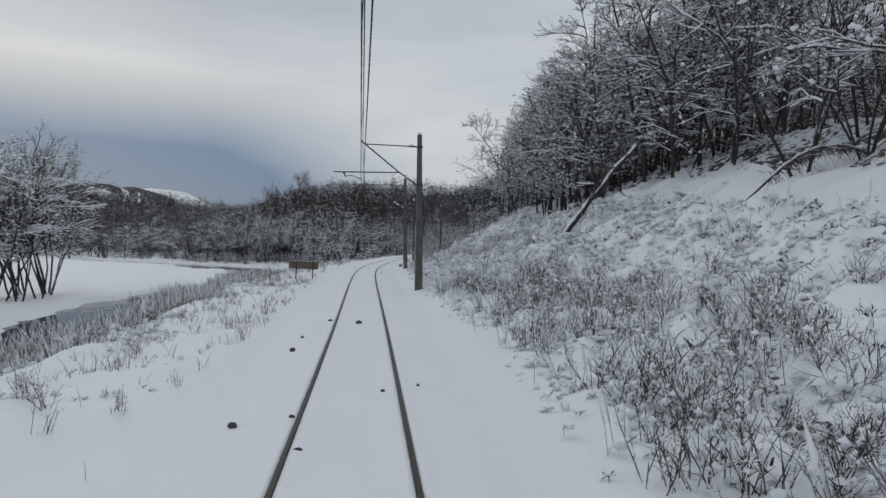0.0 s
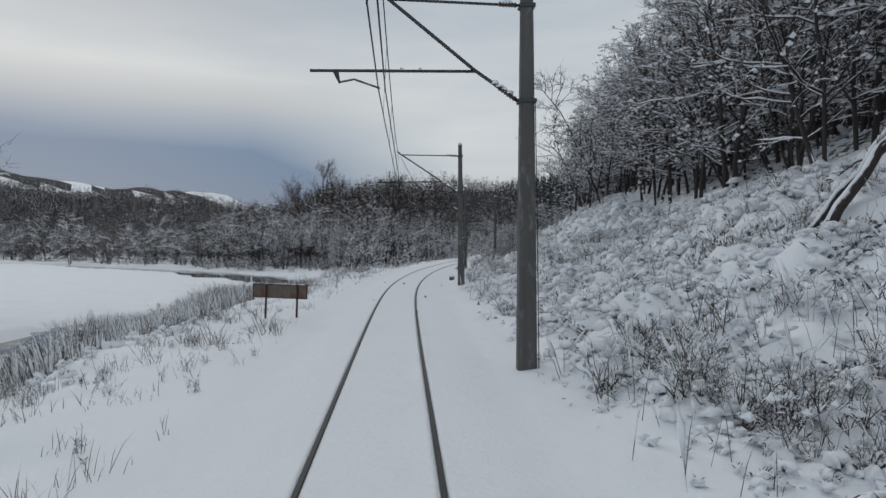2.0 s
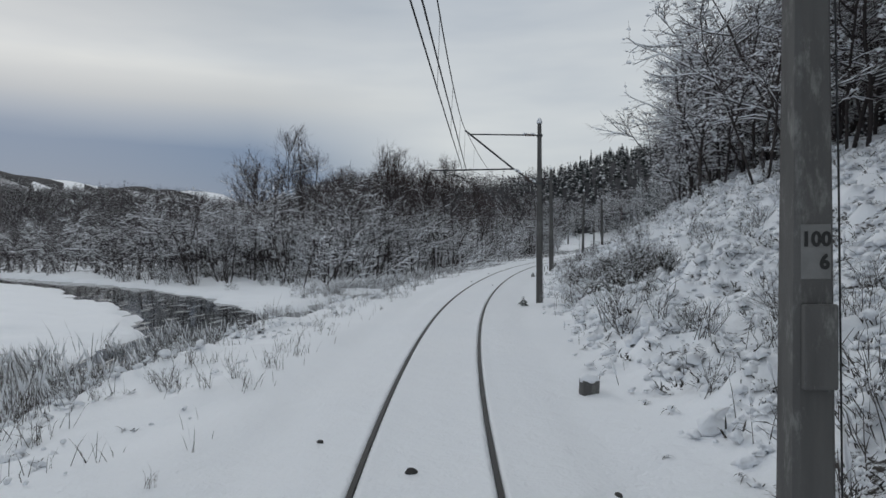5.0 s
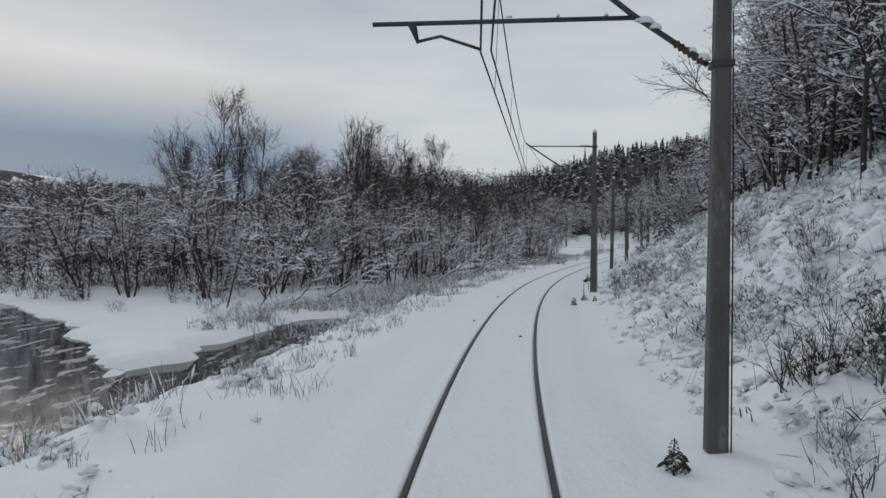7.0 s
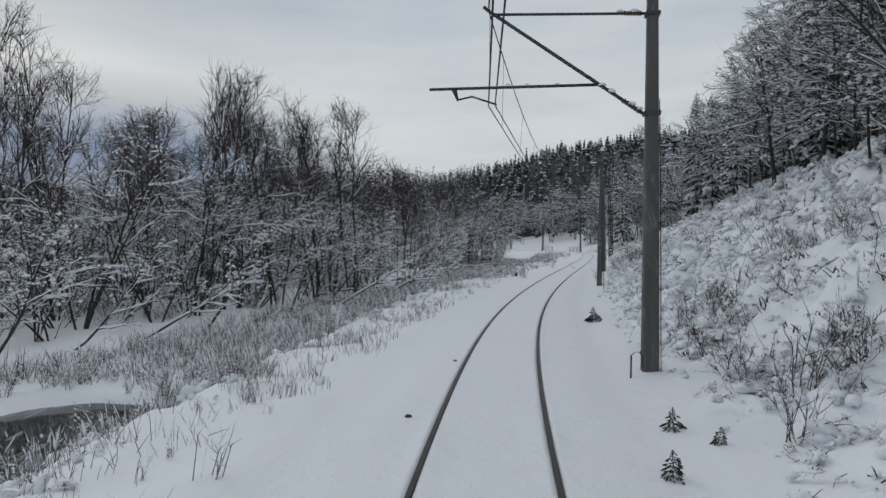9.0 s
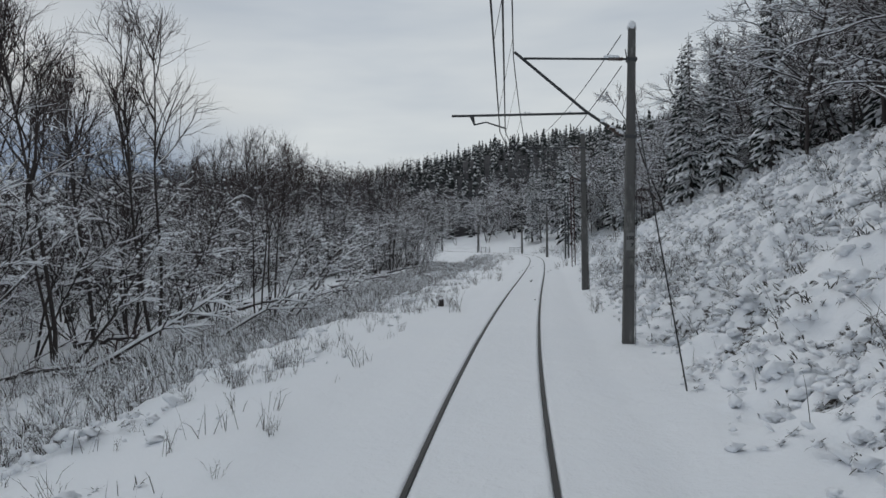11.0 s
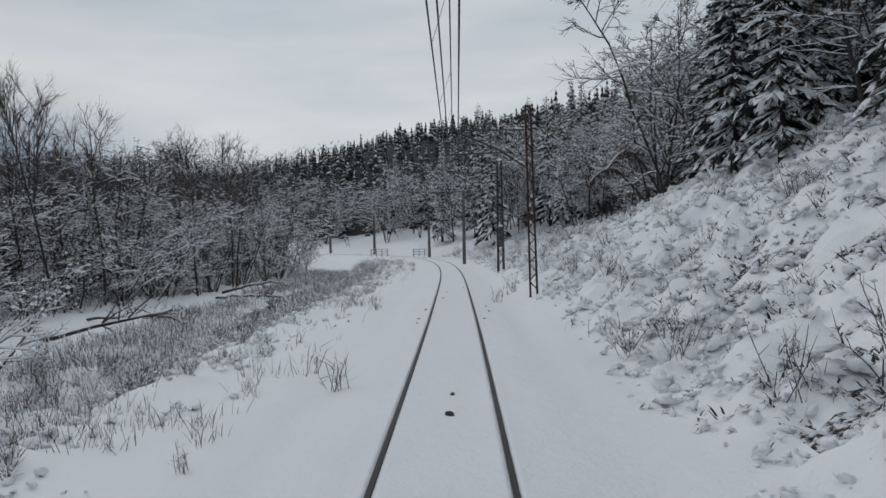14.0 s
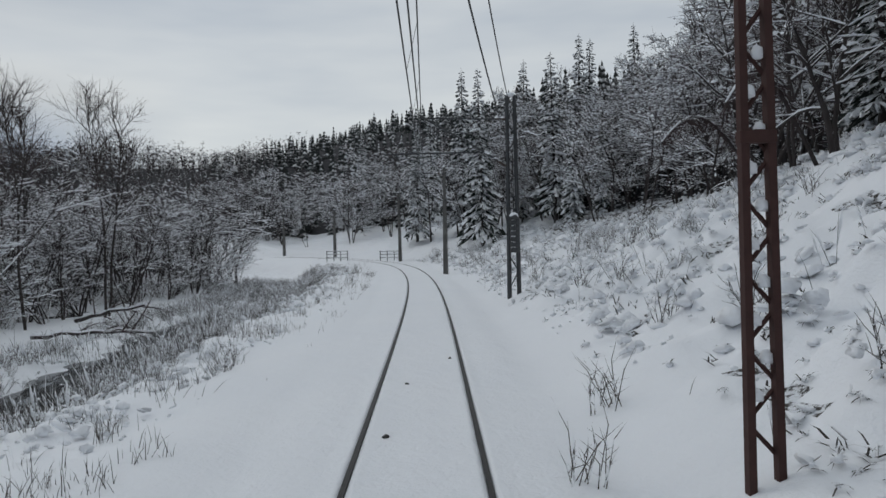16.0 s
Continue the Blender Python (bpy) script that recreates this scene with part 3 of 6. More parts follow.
def concrete_mast(x, y, top=7.7, seed=0, arm=(0, 0, 0), plate="", lean=0.0, girth=1.0):
    row, off = row_for(x, y)
    z = float(ground_z(np.array([x]), np.array([y]))[0]) - 0.3
    mast = tagged(new("catenary_mast"), "tapered grey concrete railway mast with steel wire arm, snow capped", "mast", "masts along the track")
    m = frame_at(row)
    mast.matrix_world = Matrix.Translation((x, y, 0)) @ m.to_3x3().to_4x4() @ Matrix.Rotation(radians(lean), 4, "Y")
    b = Bits()
    hs = [z, z + 0.02, 2.5, 5.0, top - 0.02, top]
    ws = [girth * w for w in (0.185, 0.19, 0.165, 0.14, 0.112, 0.10)]
    v, f = [], []
    for h, w in zip(hs, ws):
        c = w * 0.25
        v += [(-w + c, -w, h), (w - c, -w, h), (w, -w + c, h), (w, w - c, h), (w - c, w, h), (-w + c, w, h), (-w, w - c, h), (-w, -w + c, h)]
    for i in range(len(hs) - 1):
        f += [(i * 8 + j, i * 8 + (j + 1) % 8, i * 8 + 8 + (j + 1) % 8, i * 8 + 8 + j) for j in range(8)]
    f += [tuple(range(8))[::-1], tuple(len(v) - 8 + j for j in range(8))]
    b.add(v, f)
    part("post", b.mesh("post", CONCRETE), mast)
    lumps("snow_cap", mast, [((0, 0, top - 0.02), (0.11, 0.11, 0.16))], label="pointed cap of snow")
    for h in (5.24 + arm[1], 7.1 + arm[0]):
        b = Bits()
        w = girth * (0.15 if h < 6 else 0.128)
        b.box((-w - 0.03, -w - 0.02, h - 0.04), (w + 0.03, w + 0.02, h + 0.04), bevel=0.01)
        part("clamp", b.mesh("clamp", STEEL), mast)
    cantilever(mast, off, seed, *arm)
    wire_pts = [(0.135 * girth + 0.01, -0.15 * girth, 5.2), (0.17 * girth + 0.01, -0.18 * girth, 3), (0.2 * girth + 0.01, -0.2 * girth, z + 0.3)]
    beam("earth_wire", mast, wire_pts, 0.009, WIRE, 4)
    if plate:
        distance_mark(mast, 2.25, 0.168 * girth, plate)
        b = Bits()
        b.box((-0.13 * girth, -0.25 * girth, 1.35), (0.15 * girth, -0.17 * girth, 2.0), bevel=0.012)
        part("switch_box", b.mesh("switch_box", CONCRETE), mast, "grey sheet metal box strapped to the post")
    return mast


def lattice_mast(x, y, top=7.6):
    row, off = row_for(x, y)
    z = float(ground_z(np.array([x]), np.array([y]))[0]) - 0.3
    mast = tagged(new("lattice_mast"), "rust red steel lattice mast with zigzag bracing", "mast", "masts along the track")
    mast.matrix_world = Matrix.Translation((x, y, 0)) @ frame_at(row).to_3x3().to_4x4() @ Matrix.Rotation(radians(-0.8), 4, "Y")

    def half(h):
        return 0.135 - 0.035 * h / top

    for s in (-1, 1):
        b = Bits()
        a, c = half(z), half(top)
        lo = np.array([(s * a - 0.036, -0.05, z), (s * a + 0.036, -0.05, z), (s * a + 0.036, 0.05, z), (s * a - 0.036, 0.05, z)])
        hi = np.array([(s * c - 0.034, -0.045, top), (s * c + 0.034, -0.045, top), (s * c + 0.034, 0.045, top), (s * c - 0.034, 0.045, top)])
        b.add(np.concatenate([lo, hi]), [(3, 2, 1, 0), (4, 5, 6, 7), (0, 1, 5, 4), (1, 2, 6, 5), (2, 3, 7, 6), (3, 0, 4, 7)])
        part("leg", b.mesh("leg", RUST), mast)
    h, s = z + 0.55, 1
    while h < top - 0.3:
        b = Bits()
        b.tube([(s * half(h), 0.03, h), (-s * half(h + 0.3), 0.03, h + 0.3)], 0.022, 4)
        brace = part("brace", b.mesh("brace", RUST), mast)
        if 0.6 < h < 4.0:
            lumps("clinging_snow", brace, [((0.05 * s, 0.03, h + 0.2), (0.07, 0.04, 0.09))])
        h, s = h + 0.34, -s
    b = Bits()
    b.box((-0.14, -0.05, top - 0.04), (0.14, 0.05, top + 0.04), bevel=0.01)
    part("head_plate", b.mesh("head_plate", RUST), mast)
    b = Bits()
    b.box((-0.165, -0.06, 3.3), (0.165, 0.06, 3.42), bevel=0.01)
    part("band", b.mesh("band", RUST), mast)
    cantilever(mast, off, 40, -0.42, 0.03, 0.1, 0.0)
    return mast


MASTS = [(-1.28, 35.1), (-3.13, 58.97), (-3.24, 80.56), (-0.07, 105.4), (6.12, 130.57), (11.32, 147.5), (29.2, 211.3), (32.9, 238.4)]
# rise of the tie, rise of the lower arm, and sideways place of the tip, mast by mast
ARMS = [(0, 0, 0), (-0.12, -0.2, -0.2), (-0.65, -0.65, 0), (-0.25, -0.30, -0.25), (-0.35, -0.33, 0.2), (-0.15, 0.08, 0.2), (-0.2, -0.2, 0), (-0.2, -0.2, 0)]
TOPS = [7.72, 7.6, 7.0, 7.55, 7.55, 7.65, 7.4, 7.4]
GIRTHS = [1.0, 0.92, 0.66, 0.85, 0.74, 0.92, 0.85, 0.85]
LEANS = [0.3, 0.0, 0.4, 0.2, 1.2, -0.4, 0.3, -0.3]
for n, (mx, my) in enumerate(MASTS):
    concrete_mast(mx, my, TOPS[n], n * 5, ARMS[n], {1: "6", 4: "7"}.get(n, ""), LEANS[n], GIRTHS[n])
lattice_mast(18.66, 170.0)


def anchor_mast(x, y):
    """Twin-legged tension mast with its hanging weights."""
    row, off = row_for(x, y)
    z = float(ground_z(np.array([x]), np.array([y]))[0]) - 0.3
    mast = tagged(new("anchor_mast"), "dark steel tension mast with stacked counterweights", "mast", "masts along the track")
    mast.matrix_world = Matrix.Translation((x, y, 0)) @ frame_at(row).to_3x3().to_4x4()
    for s in (-0.14, 0.14):
        b = Bits()
        b.tube([(s * 1.3, 0, z), (s, 0, 7.7)], [0.085, 0.065], 4)
        part("leg", b.mesh("leg", STEEL), mast)
    for i, h in enumerate(np.arange(0.6, 7.2, 0.62)):
        b = Bits()
        s = 0.15 if i % 2 else -0.15
        b.tube([(s, 0, h), (-s, 0, h + 0.55)], 0.022, 4)
        part("brace", b.mesh("brace", STEEL), mast)
    for i in range(7):
        b = Bits()
        b.tube([(0, -0.28, 1.9 + 0.2 * i), (0, -0.28, 2.07 + 0.2 * i)], 0.16, 10)
        part("counterweight", b.mesh("counterweight", STEEL), mast)
    beam("weight_rope", mast, [(0, -0.28, 3.2), (0, -0.2, 5.9)], 0.015, WIRE, 4)
    lumps("snow_cap", mast, [((0, -0.28, 3.25), (0.17, 0.17, 0.12)), ((0, 0, 7.7), (0.2, 0.1, 0.1))])
    cantilever(mast, off, 60, -0.3, -0.2)


anchor_mast(24.47, 188.7)


def build_line():
    line = tagged(new("overhead_line"), "thin dark overhead wires with droppers above the track", "overhead line")
    rows = [-14.0] + [row_for(*p)[0] for p in MASTS[:6]] + [row_for(18.66, 170.0)[0], row_for(24.47, 188.7)[0]] + [row_for(*p)[0] for p in MASTS[6:]] + [266.0]
    ups = [0] + [a[0] for a in ARMS[:6]] + [-0.42, -0.3, -0.2, -0.2, -0.2]
    downs = [0] + [a[1] for a in ARMS[:6]] + [0.03, -0.2, -0.2, -0.2, -0.2]
    tips = [0.45, 0, -0.25, 0, -0.25, 0.2, 0.2, 0.1, 0, 0, 0, 0]
    holds = [0.45, -0.1, -0.3, -0.07, -0.25, -0.15, -0.1, -0.15, -0.1, -0.1, -0.1, 0]

    def at(i, u, z0, lifts, sides, sag, shift=0.0):
        pa, pb = along(rows[i], sides[i] + shift), along(rows[i + 1], sides[i + 1] + shift)
        z = z0 + lifts[i] + (lifts[i + 1] - lifts[i]) * u - sag * 4 * u * (1 - u)
        return (float(pa[0] + (pb[0] - pa[0]) * u), float(pa[1] + (pb[1] - pa[1]) * u), z)

    for name, z0, lifts, sides, sag, shift in (("messenger_wire", 7.3, ups, tips, 0.8, 0.0), ("contact_wire", 5.46, downs, holds, 0.04, 0.0), ("contact_wire", 5.47, downs, holds, 0.04, 0.13)):
        pts = []
        for i in range(len(rows) - 1):
            us = np.linspace(0, 1, 15)
            pts += [at(i, u, z0, lifts, sides, sag, shift) for u in (us if i == len(rows) - 2 else us[:-1])]
        b = Bits()
        b.tube(pts, 0.0125, 4)
        part(name, b.mesh(name, WIRE), line)
    for i in range(len(rows) - 1):
        for u in (0.1, 0.3, 0.5, 0.7, 0.9):
            b = Bits()
            b.tube([at(i, u, 7.3, ups, tips, 0.8), at(i, u, 5.46, downs, holds, 0.04)], 0.005, 3)
            part("dropper", b.mesh("dropper", WIRE), line)


build_line()


def second_wires():
    """The next wire length comes in from its anchor and runs beside the first."""
    line = tagged(new("tension_wires"), "pair of taut dark wires running in from an anchor mast", "overhead line")
    e, (r, _) = MASTS[4], row_for(*MASTS[4])
    for z0, z1, l1, name in ((7.35, 7.35, 0.35, "messenger_wire"), (6.6, 5.9, 0.3, "contact_wire")):
        p = [(e[0] - 0.1, e[1], z0)]
        for q in (MASTS[5], (18.66, 170.0)):
            rr, _ = row_for(*q)
            x, y = along(rr, l1)
            p.append((float(x), float(y), z1))
        p.append((24.47, 188.6, z1 - 0.4))
        pts = []
        for a, b in zip(p[:-1], p[1:]):
            for u in np.linspace(0, 1, 9)[:-1]:
                q = np.array(a) + (np.array(b) - np.array(a)) * u
                q[2] -= 0.35 * 4 * u * (1 - u)
                pts.append(q)
        pts.append(p[-1])
        b = Bits()
        b.tube(pts, 0.014, 4)
        part(name, b.mesh(name, WIRE), line)
    gx, gy = 4.9, 125.4
    gz = float(ground_z(np.array([gx]), np.array([gy]))[0])
    beam("guy_wire", line, [(e[0], e[1], 7.0), (float(gx), float(gy), gz - 0.1)], 0.014, WIRE, 4)


second_wires()


# ---------------------------------------------------------------- trees
def spike(bits, p, q, r, slot):
    """A twig: a three-sided spike with its flat side down."""
    t = q - p
    a = np.array([t[1], -t[0], 0.0])
    n = np.linalg.norm(a)
    a = a / n if n > 1e-6 else np.array([1.0, 0, 0])
    b = np.cross(a, t)
    b /= np.linalg.norm(b) + 1e-9
    if b[2] < 0:
        b = -b
    bits.add([p - a * r - b * r * 0.5, p + a * r - b * r * 0.5, p + b * r, q], [(0, 1, 3), (1, 2, 3), (2, 0, 3)], slot)


def vtube(paths, radii, sides):
    """Many tapered tubes at once, as triangles; paths is (n, k, 3), radii (n, k)."""
    n, k, _ = paths.shape
    t = np.gradient(paths, axis=1)
    t /= np.linalg.norm(t, axis=2, keepdims=True) + 1e-9
    ref = np.where(np.abs(t[..., 2:3]) > 0.93, [1.0, 0, 0], [0, 0, 1.0])
    a = np.cross(t, ref)
    a /= np.linalg.norm(a, axis=2, keepdims=True) + 1e-9
    b = np.cross(a, t)
    ang = np.arange(sides) * 2 * np.pi / sides + np.pi / 2
    ring = np.cos(ang)[:, None] * a[:, :, None] + np.sin(ang)[:, None] * b[:, :, None]
    v = (paths[:, :, None] + radii[:, :, None, None] * ring).reshape(-1, 3)
    i = np.arange(n * k * sides).reshape(n, k, sides)
    p, q = i[:, :-1], i[:, 1:]
    p2, q2 = np.roll(p, -1, 2), np.roll(q, -1, 2)
    f = np.stack([np.stack([p, q2, p2], -1), np.stack([p, q, q2], -1)], -2).reshape(-1, 3)
    return v, f


def branch_paths(rng, start, way, length, k, wobble, bend):
    """Crooked lines of k points that set out from start."""
    pts, d = [start], way / np.linalg.norm(way, axis=1, keepdims=True)
    for _ in range(k - 1):
        pts.append(pts[-1] + d * (length / (k - 1))[:, None])
        d = d + rng.normal(0, wobble, d.shape)
        d[:, 2] += bend
        d /= np.linalg.norm(d, axis=1, keepdims=True)
    return np.stack(pts, 1)


def branch_off(rng, paths, count, lo, hi, fan, level):
    """Where and which way count side branches leave each line; level below 1 lays them flatter."""
    n, k, _ = paths.shape
    u = lo + (hi - lo) * rng.rand(n, count)
    i = np.minimum((u * (k - 1)).astype(int), k - 2)
    w = (u * (k - 1) - i)[..., None]
    rows = np.arange(n)[:, None]
    a, b = paths[rows, i], paths[rows, i + 1]
    t = (b - a) / (np.linalg.norm(b - a, axis=2, keepdims=True) + 1e-9)
    side = rng.normal(0, 1, t.shape)
    side -= t * (side * t).sum(2, keepdims=True)
    side /= np.linalg.norm(side, axis=2, keepdims=True)
    ang = rng.uniform(*fan, (n, count, 1))
    d = t * np.cos(ang) + side * np.sin(ang)
    d[..., 2] *= level
    d /= np.linalg.norm(d, axis=2, keepdims=True)
    return (a + (b - a) * w).reshape(-1, 3), d.reshape(-1, 3), np.repeat(np.arange(n), count), u.ravel()


def snow_ridge(rng, paths, radii, high, sides=3):
    """Snow that lies along the upper side of branches, thin where they stand steep."""
    t = np.gradient(paths, axis=1)
    steep = np.abs(t[..., 2]) / (np.linalg.norm(t, axis=2) + 1e-9)
    r = high * rng.uniform(0.35, 1.25, radii.shape) * np.clip(1.25 - 1.3 * steep, 0.05, 1)
    r[:, -1] *= 0.3
    lifted = paths.copy()
    lifted[..., 2] += radii * 0.75 + r * 0.45
    return vtube(lifted, r, sides)


def tree_meshes(name, seed, height, stems=1, spread=0.3, lean=0.05, low=0.3, boughs=9, sprays=5, twigs=5, reach=0.3, fan=(0.5, 1.1), level=1.0, rise=0.06, crook=0.12, thick=0.010, snow=0.04, tufts=0, twig_r=0.011, round_top=False, twig_len=0.5, twig_mat=None):
    """A leafless tree as a trunk mesh and a crown mesh of boughs, sprays, twigs and the snow on them."""
    rng = np.random.RandomState(seed)
    a = rng.rand(stems) * 2 * np.pi
    tilt = lean + (spread * rng.uniform(0.3, 1.0, stems) if stems > 1 else np.zeros(1))
    way = np.stack([np.cos(a) * tilt, np.sin(a) * tilt, np.ones(stems)], -1)
    start = np.stack([np.cos(a), np.sin(a), 0 * a], -1) * 0.15 * (stems > 1) - (0, 0, 0.35)
    p0 = branch_paths(rng, start, way, height * rng.uniform(0.78, 1.0, stems), 8, crook * 0.7, 0.03)
    r0 = np.linspace(1, 0.16, 8) ** 0.8 * height * thick * rng.uniform(0.75, 1.1, (stems, 1)) * (1 if stems == 1 else 0.75)
    tv, tf = vtube(p0, r0, 7)
    trunk = mesh_data(name + "_trunk", tv, tf.tolist(), BARK, True)
    s1, d1, k1, u1 = branch_off(rng, p0, boughs, low, 1.0, fan, level)
    x = np.clip((u1 - low) / (1 - low), 0, 1)
    prof = (1.05 - 0.35 * x) if round_top else np.maximum(np.sin(np.pi * (0.22 + 0.72 * x)), 0.3)
    p1 = branch_paths(rng, s1, d1, height * reach * prof * rng.uniform(0.6, 1.1, len(s1)), 6, crook, rise)
    r1 = np.linspace(1, 0.28, 6) * (height * thick * 0.36 * (1.1 - 0.6 * x))[:, None] + 0.006
    s2, d2, k2, u2 = branch_off(rng, p1, sprays, 0.2, 1.0, (0.35, 1.0), level)
    len1 = np.linalg.norm(p1[:, -1] - p1[:, 0], axis=1)
    p2 = branch_paths(rng, s2, d2, len1[k2] * rng.uniform(0.3, 0.6, len(s2)) * (1.15 - 0.4 * u2) + 0.15, 4, crook * 1.2, rise * 0.6)
    r2 = np.linspace(1, 0.4, 4) * (0.009 + 0.0045 * len1[k2])[:, None]
    s3, d3, k3, u3 = branch_off(rng, p2, twigs, 0.15, 1.0, (0.3, 1.0), level)
    len2 = np.linalg.norm(p2[:, -1] - p2[:, 0], axis=1)
    p3 = branch_paths(rng, s3, d3, len2[k3] * twig_len * rng.uniform(0.6, 1.3, len(s3)) + 0.08, 3, crook, rise)
    r3 = np.broadcast_to(np.array([1.0, 0.75, 0.25]) * twig_r, (len(s3), 3))
    sets = [(vtube(p1, r1, 5), 1), (vtube(p2, r2, 3), 1), (vtube(p3, r3, 3), 0), (snow_ridge(rng, p0, r0, snow * 1.5, 5), 2), (snow_ridge(rng, p1, r1, snow, 4), 2), (snow_ridge(rng, p2, r2, snow * 0.75), 2)]
    if tufts:
        ends = np.concatenate([p2[:, -2:].reshape(-1, 3), p3[:, 1:].reshape(-1, 3)])
        c = ends[rng.randint(len(ends), size=tufts)]
        star = np.array([(1, 0, 0), (0, 1, 0), (-1, 0, 0), (0, -1, 0), (0, 0, 0.8), (0, 0, -0.5)], float)
        v = c[:, None] + star[None] * rng.uniform(0.035, 0.12, (tufts, 1, 1)) * rng.uniform(0.5, 1.5, (tufts, 6, 1))
        f = (np.arange(tufts) * 6)[:, None, None] + np.array([(0, 1, 4), (1, 2, 4), (2, 3, 4), (3, 0, 4), (1, 0, 5), (2, 1, 5), (3, 2, 5), (0, 3, 5)])[None]
        sets.append(((v.reshape(-1, 3), f.reshape(-1, 3)), 2))
    v, f, m, n = [], [], [], 0
    for (pv, pf), slot in sets:
        v.append(pv)
        f.append(pf + n)
        m.append(np.full(len(pf), slot))
        n += len(pv)
    return trunk, mesh_data(name + "_crown", np.concatenate(v), np.concatenate(f).tolist(), [twig_mat or TWIG, BARK, SNOW], False, np.concatenate(m))


def spruce_bits(seed, height, rich=1.0, wide=0.135, gap=0.042, fingers=1):
    """A spruce: trunk, and whorls of drooping boughs, each a bough or a fan of fingers."""
    rng = np.random.RandomState(seed)
    trunk, crown = Bits(), Bits()
    trunk.tube([(0, 0, -0.3), (0, 0, height * 0.5), (0, 0, height)], [height * 0.013, height * 0.008, 0.01], 6)
    z, n = height * 0.10, 0

    def bough(p, a, r, dip, w, th):
        c, s = math.cos(a), math.sin(a)

        def at(q, side, up):
            return (p[0] + c * q - s * side, p[1] + s * q + c * side, p[2] + up - dip * (q / r) ** 1.5)

        v = [at(0.02, 0, th), at(r * 0.45, w, -0.02 * r), at(r * 0.5, 0, th), at(r * 0.45, -w, -0.02 * r), at(r * 0.8, w * 0.85, -0.12 * r), at(r * 0.78, 0, th * 0.8), at(r * 0.8, -w * 0.85, -0.12 * r), at(r, 0, -0.05 * r), at(r * 0.55, 0, -th * 1.6)]
        crown.add(v, [(0, 2, 1), (0, 3, 2), (1, 2, 5, 4), (2, 3, 6, 5), (5, 7, 4), (5, 6, 7), (0, 1, 8), (0, 8, 3), (1, 4, 8), (4, 7, 8), (7, 6, 8), (6, 3, 8)])
        return at

    while z < height * 0.985:
        u = z / height
        reach = (height * wide * (1 - u) ** 0.85 + 0.016 * height) * rng.uniform(0.85, 1.1)
        k = int(((17 if fingers == 1 else 11) if u < 0.7 else 8) * rich)
        for j in range(k):
            a = (j + 0.5 * (n % 2) + rng.uniform(-0.35, 0.35)) * 2 * np.pi / k
            r = reach * rng.uniform(0.5, 1.2)
            p = (0, 0, z + rng.uniform(-0.012, 0.012) * height)
            dip = r * rng.uniform(0.25, 0.6) * (1.1 - u)
            at = bough(p, a, r, dip, r * rng.uniform(0.05, 0.09) if fingers > 1 else r * rng.uniform(0.08, 0.16), 0.08 * r)
            for f in range(fingers - 1):
                q = rng.uniform(0.3, 0.75)
                side = 1 if f % 2 else -1
                bough(at(r * q, 0, 0), a + side * rng.uniform(0.5, 0.9), r * rng.uniform(0.3, 0.5) * (1.2 - q), r * rng.uniform(0.08, 0.25), r * 0.045, 0.04 * r)
        z += height * rng.uniform(gap * 0.8, gap * 1.2) * (1 - 0.62 * u)
        n += 1
    return trunk, crown


def plant(kind, label, category, group, meshes, spots, seed, scale=(0.8, 1.2), tilt=4.0, sink=0.05):
    """Trees of one kind, each its own thing with trunk and crown."""
    rng = np.random.RandomState(seed)
    for x, y in spots:
        z = float(ground_z(np.array([x]), np.array([y]))[0])
        s = rng.uniform(*scale)
        tree = tagged(new(kind), label, category, group)
        tree.matrix_world = Matrix.LocRotScale((x, y, z - sink), Euler((radians(rng.uniform(-tilt, tilt)), radians(rng.uniform(-tilt, tilt)), rng.rand() * 6.28)), (s, s, s * rng.uniform(0.9, 1.1)))
        for nm, me in zip(("trunk", "crown"), meshes[rng.randint(len(meshes))]):
            part(nm, me, tree)


def scatter(seed, count, row_lo, row_hi, l_lo, l_hi, gap, keep=None):
    """Places in a strip beside the track, at least gap apart."""
    rng = np.random.RandomState(seed)
    out = []
    for _ in range(count * 12):
        if len(out) >= count:
            break
        r, l = rng.uniform(row_lo, row_hi), rng.uniform(l_lo, l_hi)
        x, y = (float(q) for q in along(r, l))
        if keep and not keep(x, y, r, l):
            continue
        if all((x - a) ** 2 + (y - b) ** 2 > gap * gap for a, b in out):
            out.append((x, y))
    return out


ALDER = [tree_meshes("alder", 100 + i, 9.5 + i % 3, 2 + i % 3, 0.36, 0.12, 0.34, 9, 5, 4, 0.31, crook=0.16, snow=0.062, tufts=170) for i in range(7)]
BIRCH = [tree_meshes("birch", 150 + i, 15.0, 1 + i % 2, 0.16, 0.04, 0.52, 14, 7, 6, 0.26, (0.3, 0.75), 1.0, 0.11, 0.09, 0.0075, 0.018, 0, 0.0085, True, 0.6) for i in range(5)]
BROAD = [tree_meshes("broad_tree", 200 + i, 12.0, 1 + i % 2, 0.18, 0.06, 0.14, 20, 6, 5, 0.30, (0.7, 1.35), 0.75, 0.04, 0.15, 0.0095, 0.038, 320) for i in range(6)]
STRAIGHT = [tree_meshes("straight_tree", 250 + i, 13.0, 1, 0, 0.03, 0.25, 24, 5, 4, 0.2, (0.7, 1.3), 0.7, 0.03, 0.12, 0.008, 0.036, 260) for i in range(4)]
LEANING = [tree_meshes("leaning_alder", 300 + i, 9.0, 4, 0.95, 0.25, 0.25, 7, 5, 3, 0.3, (0.4, 1.0), snow=0.075, tufts=110) for i in range(4)]
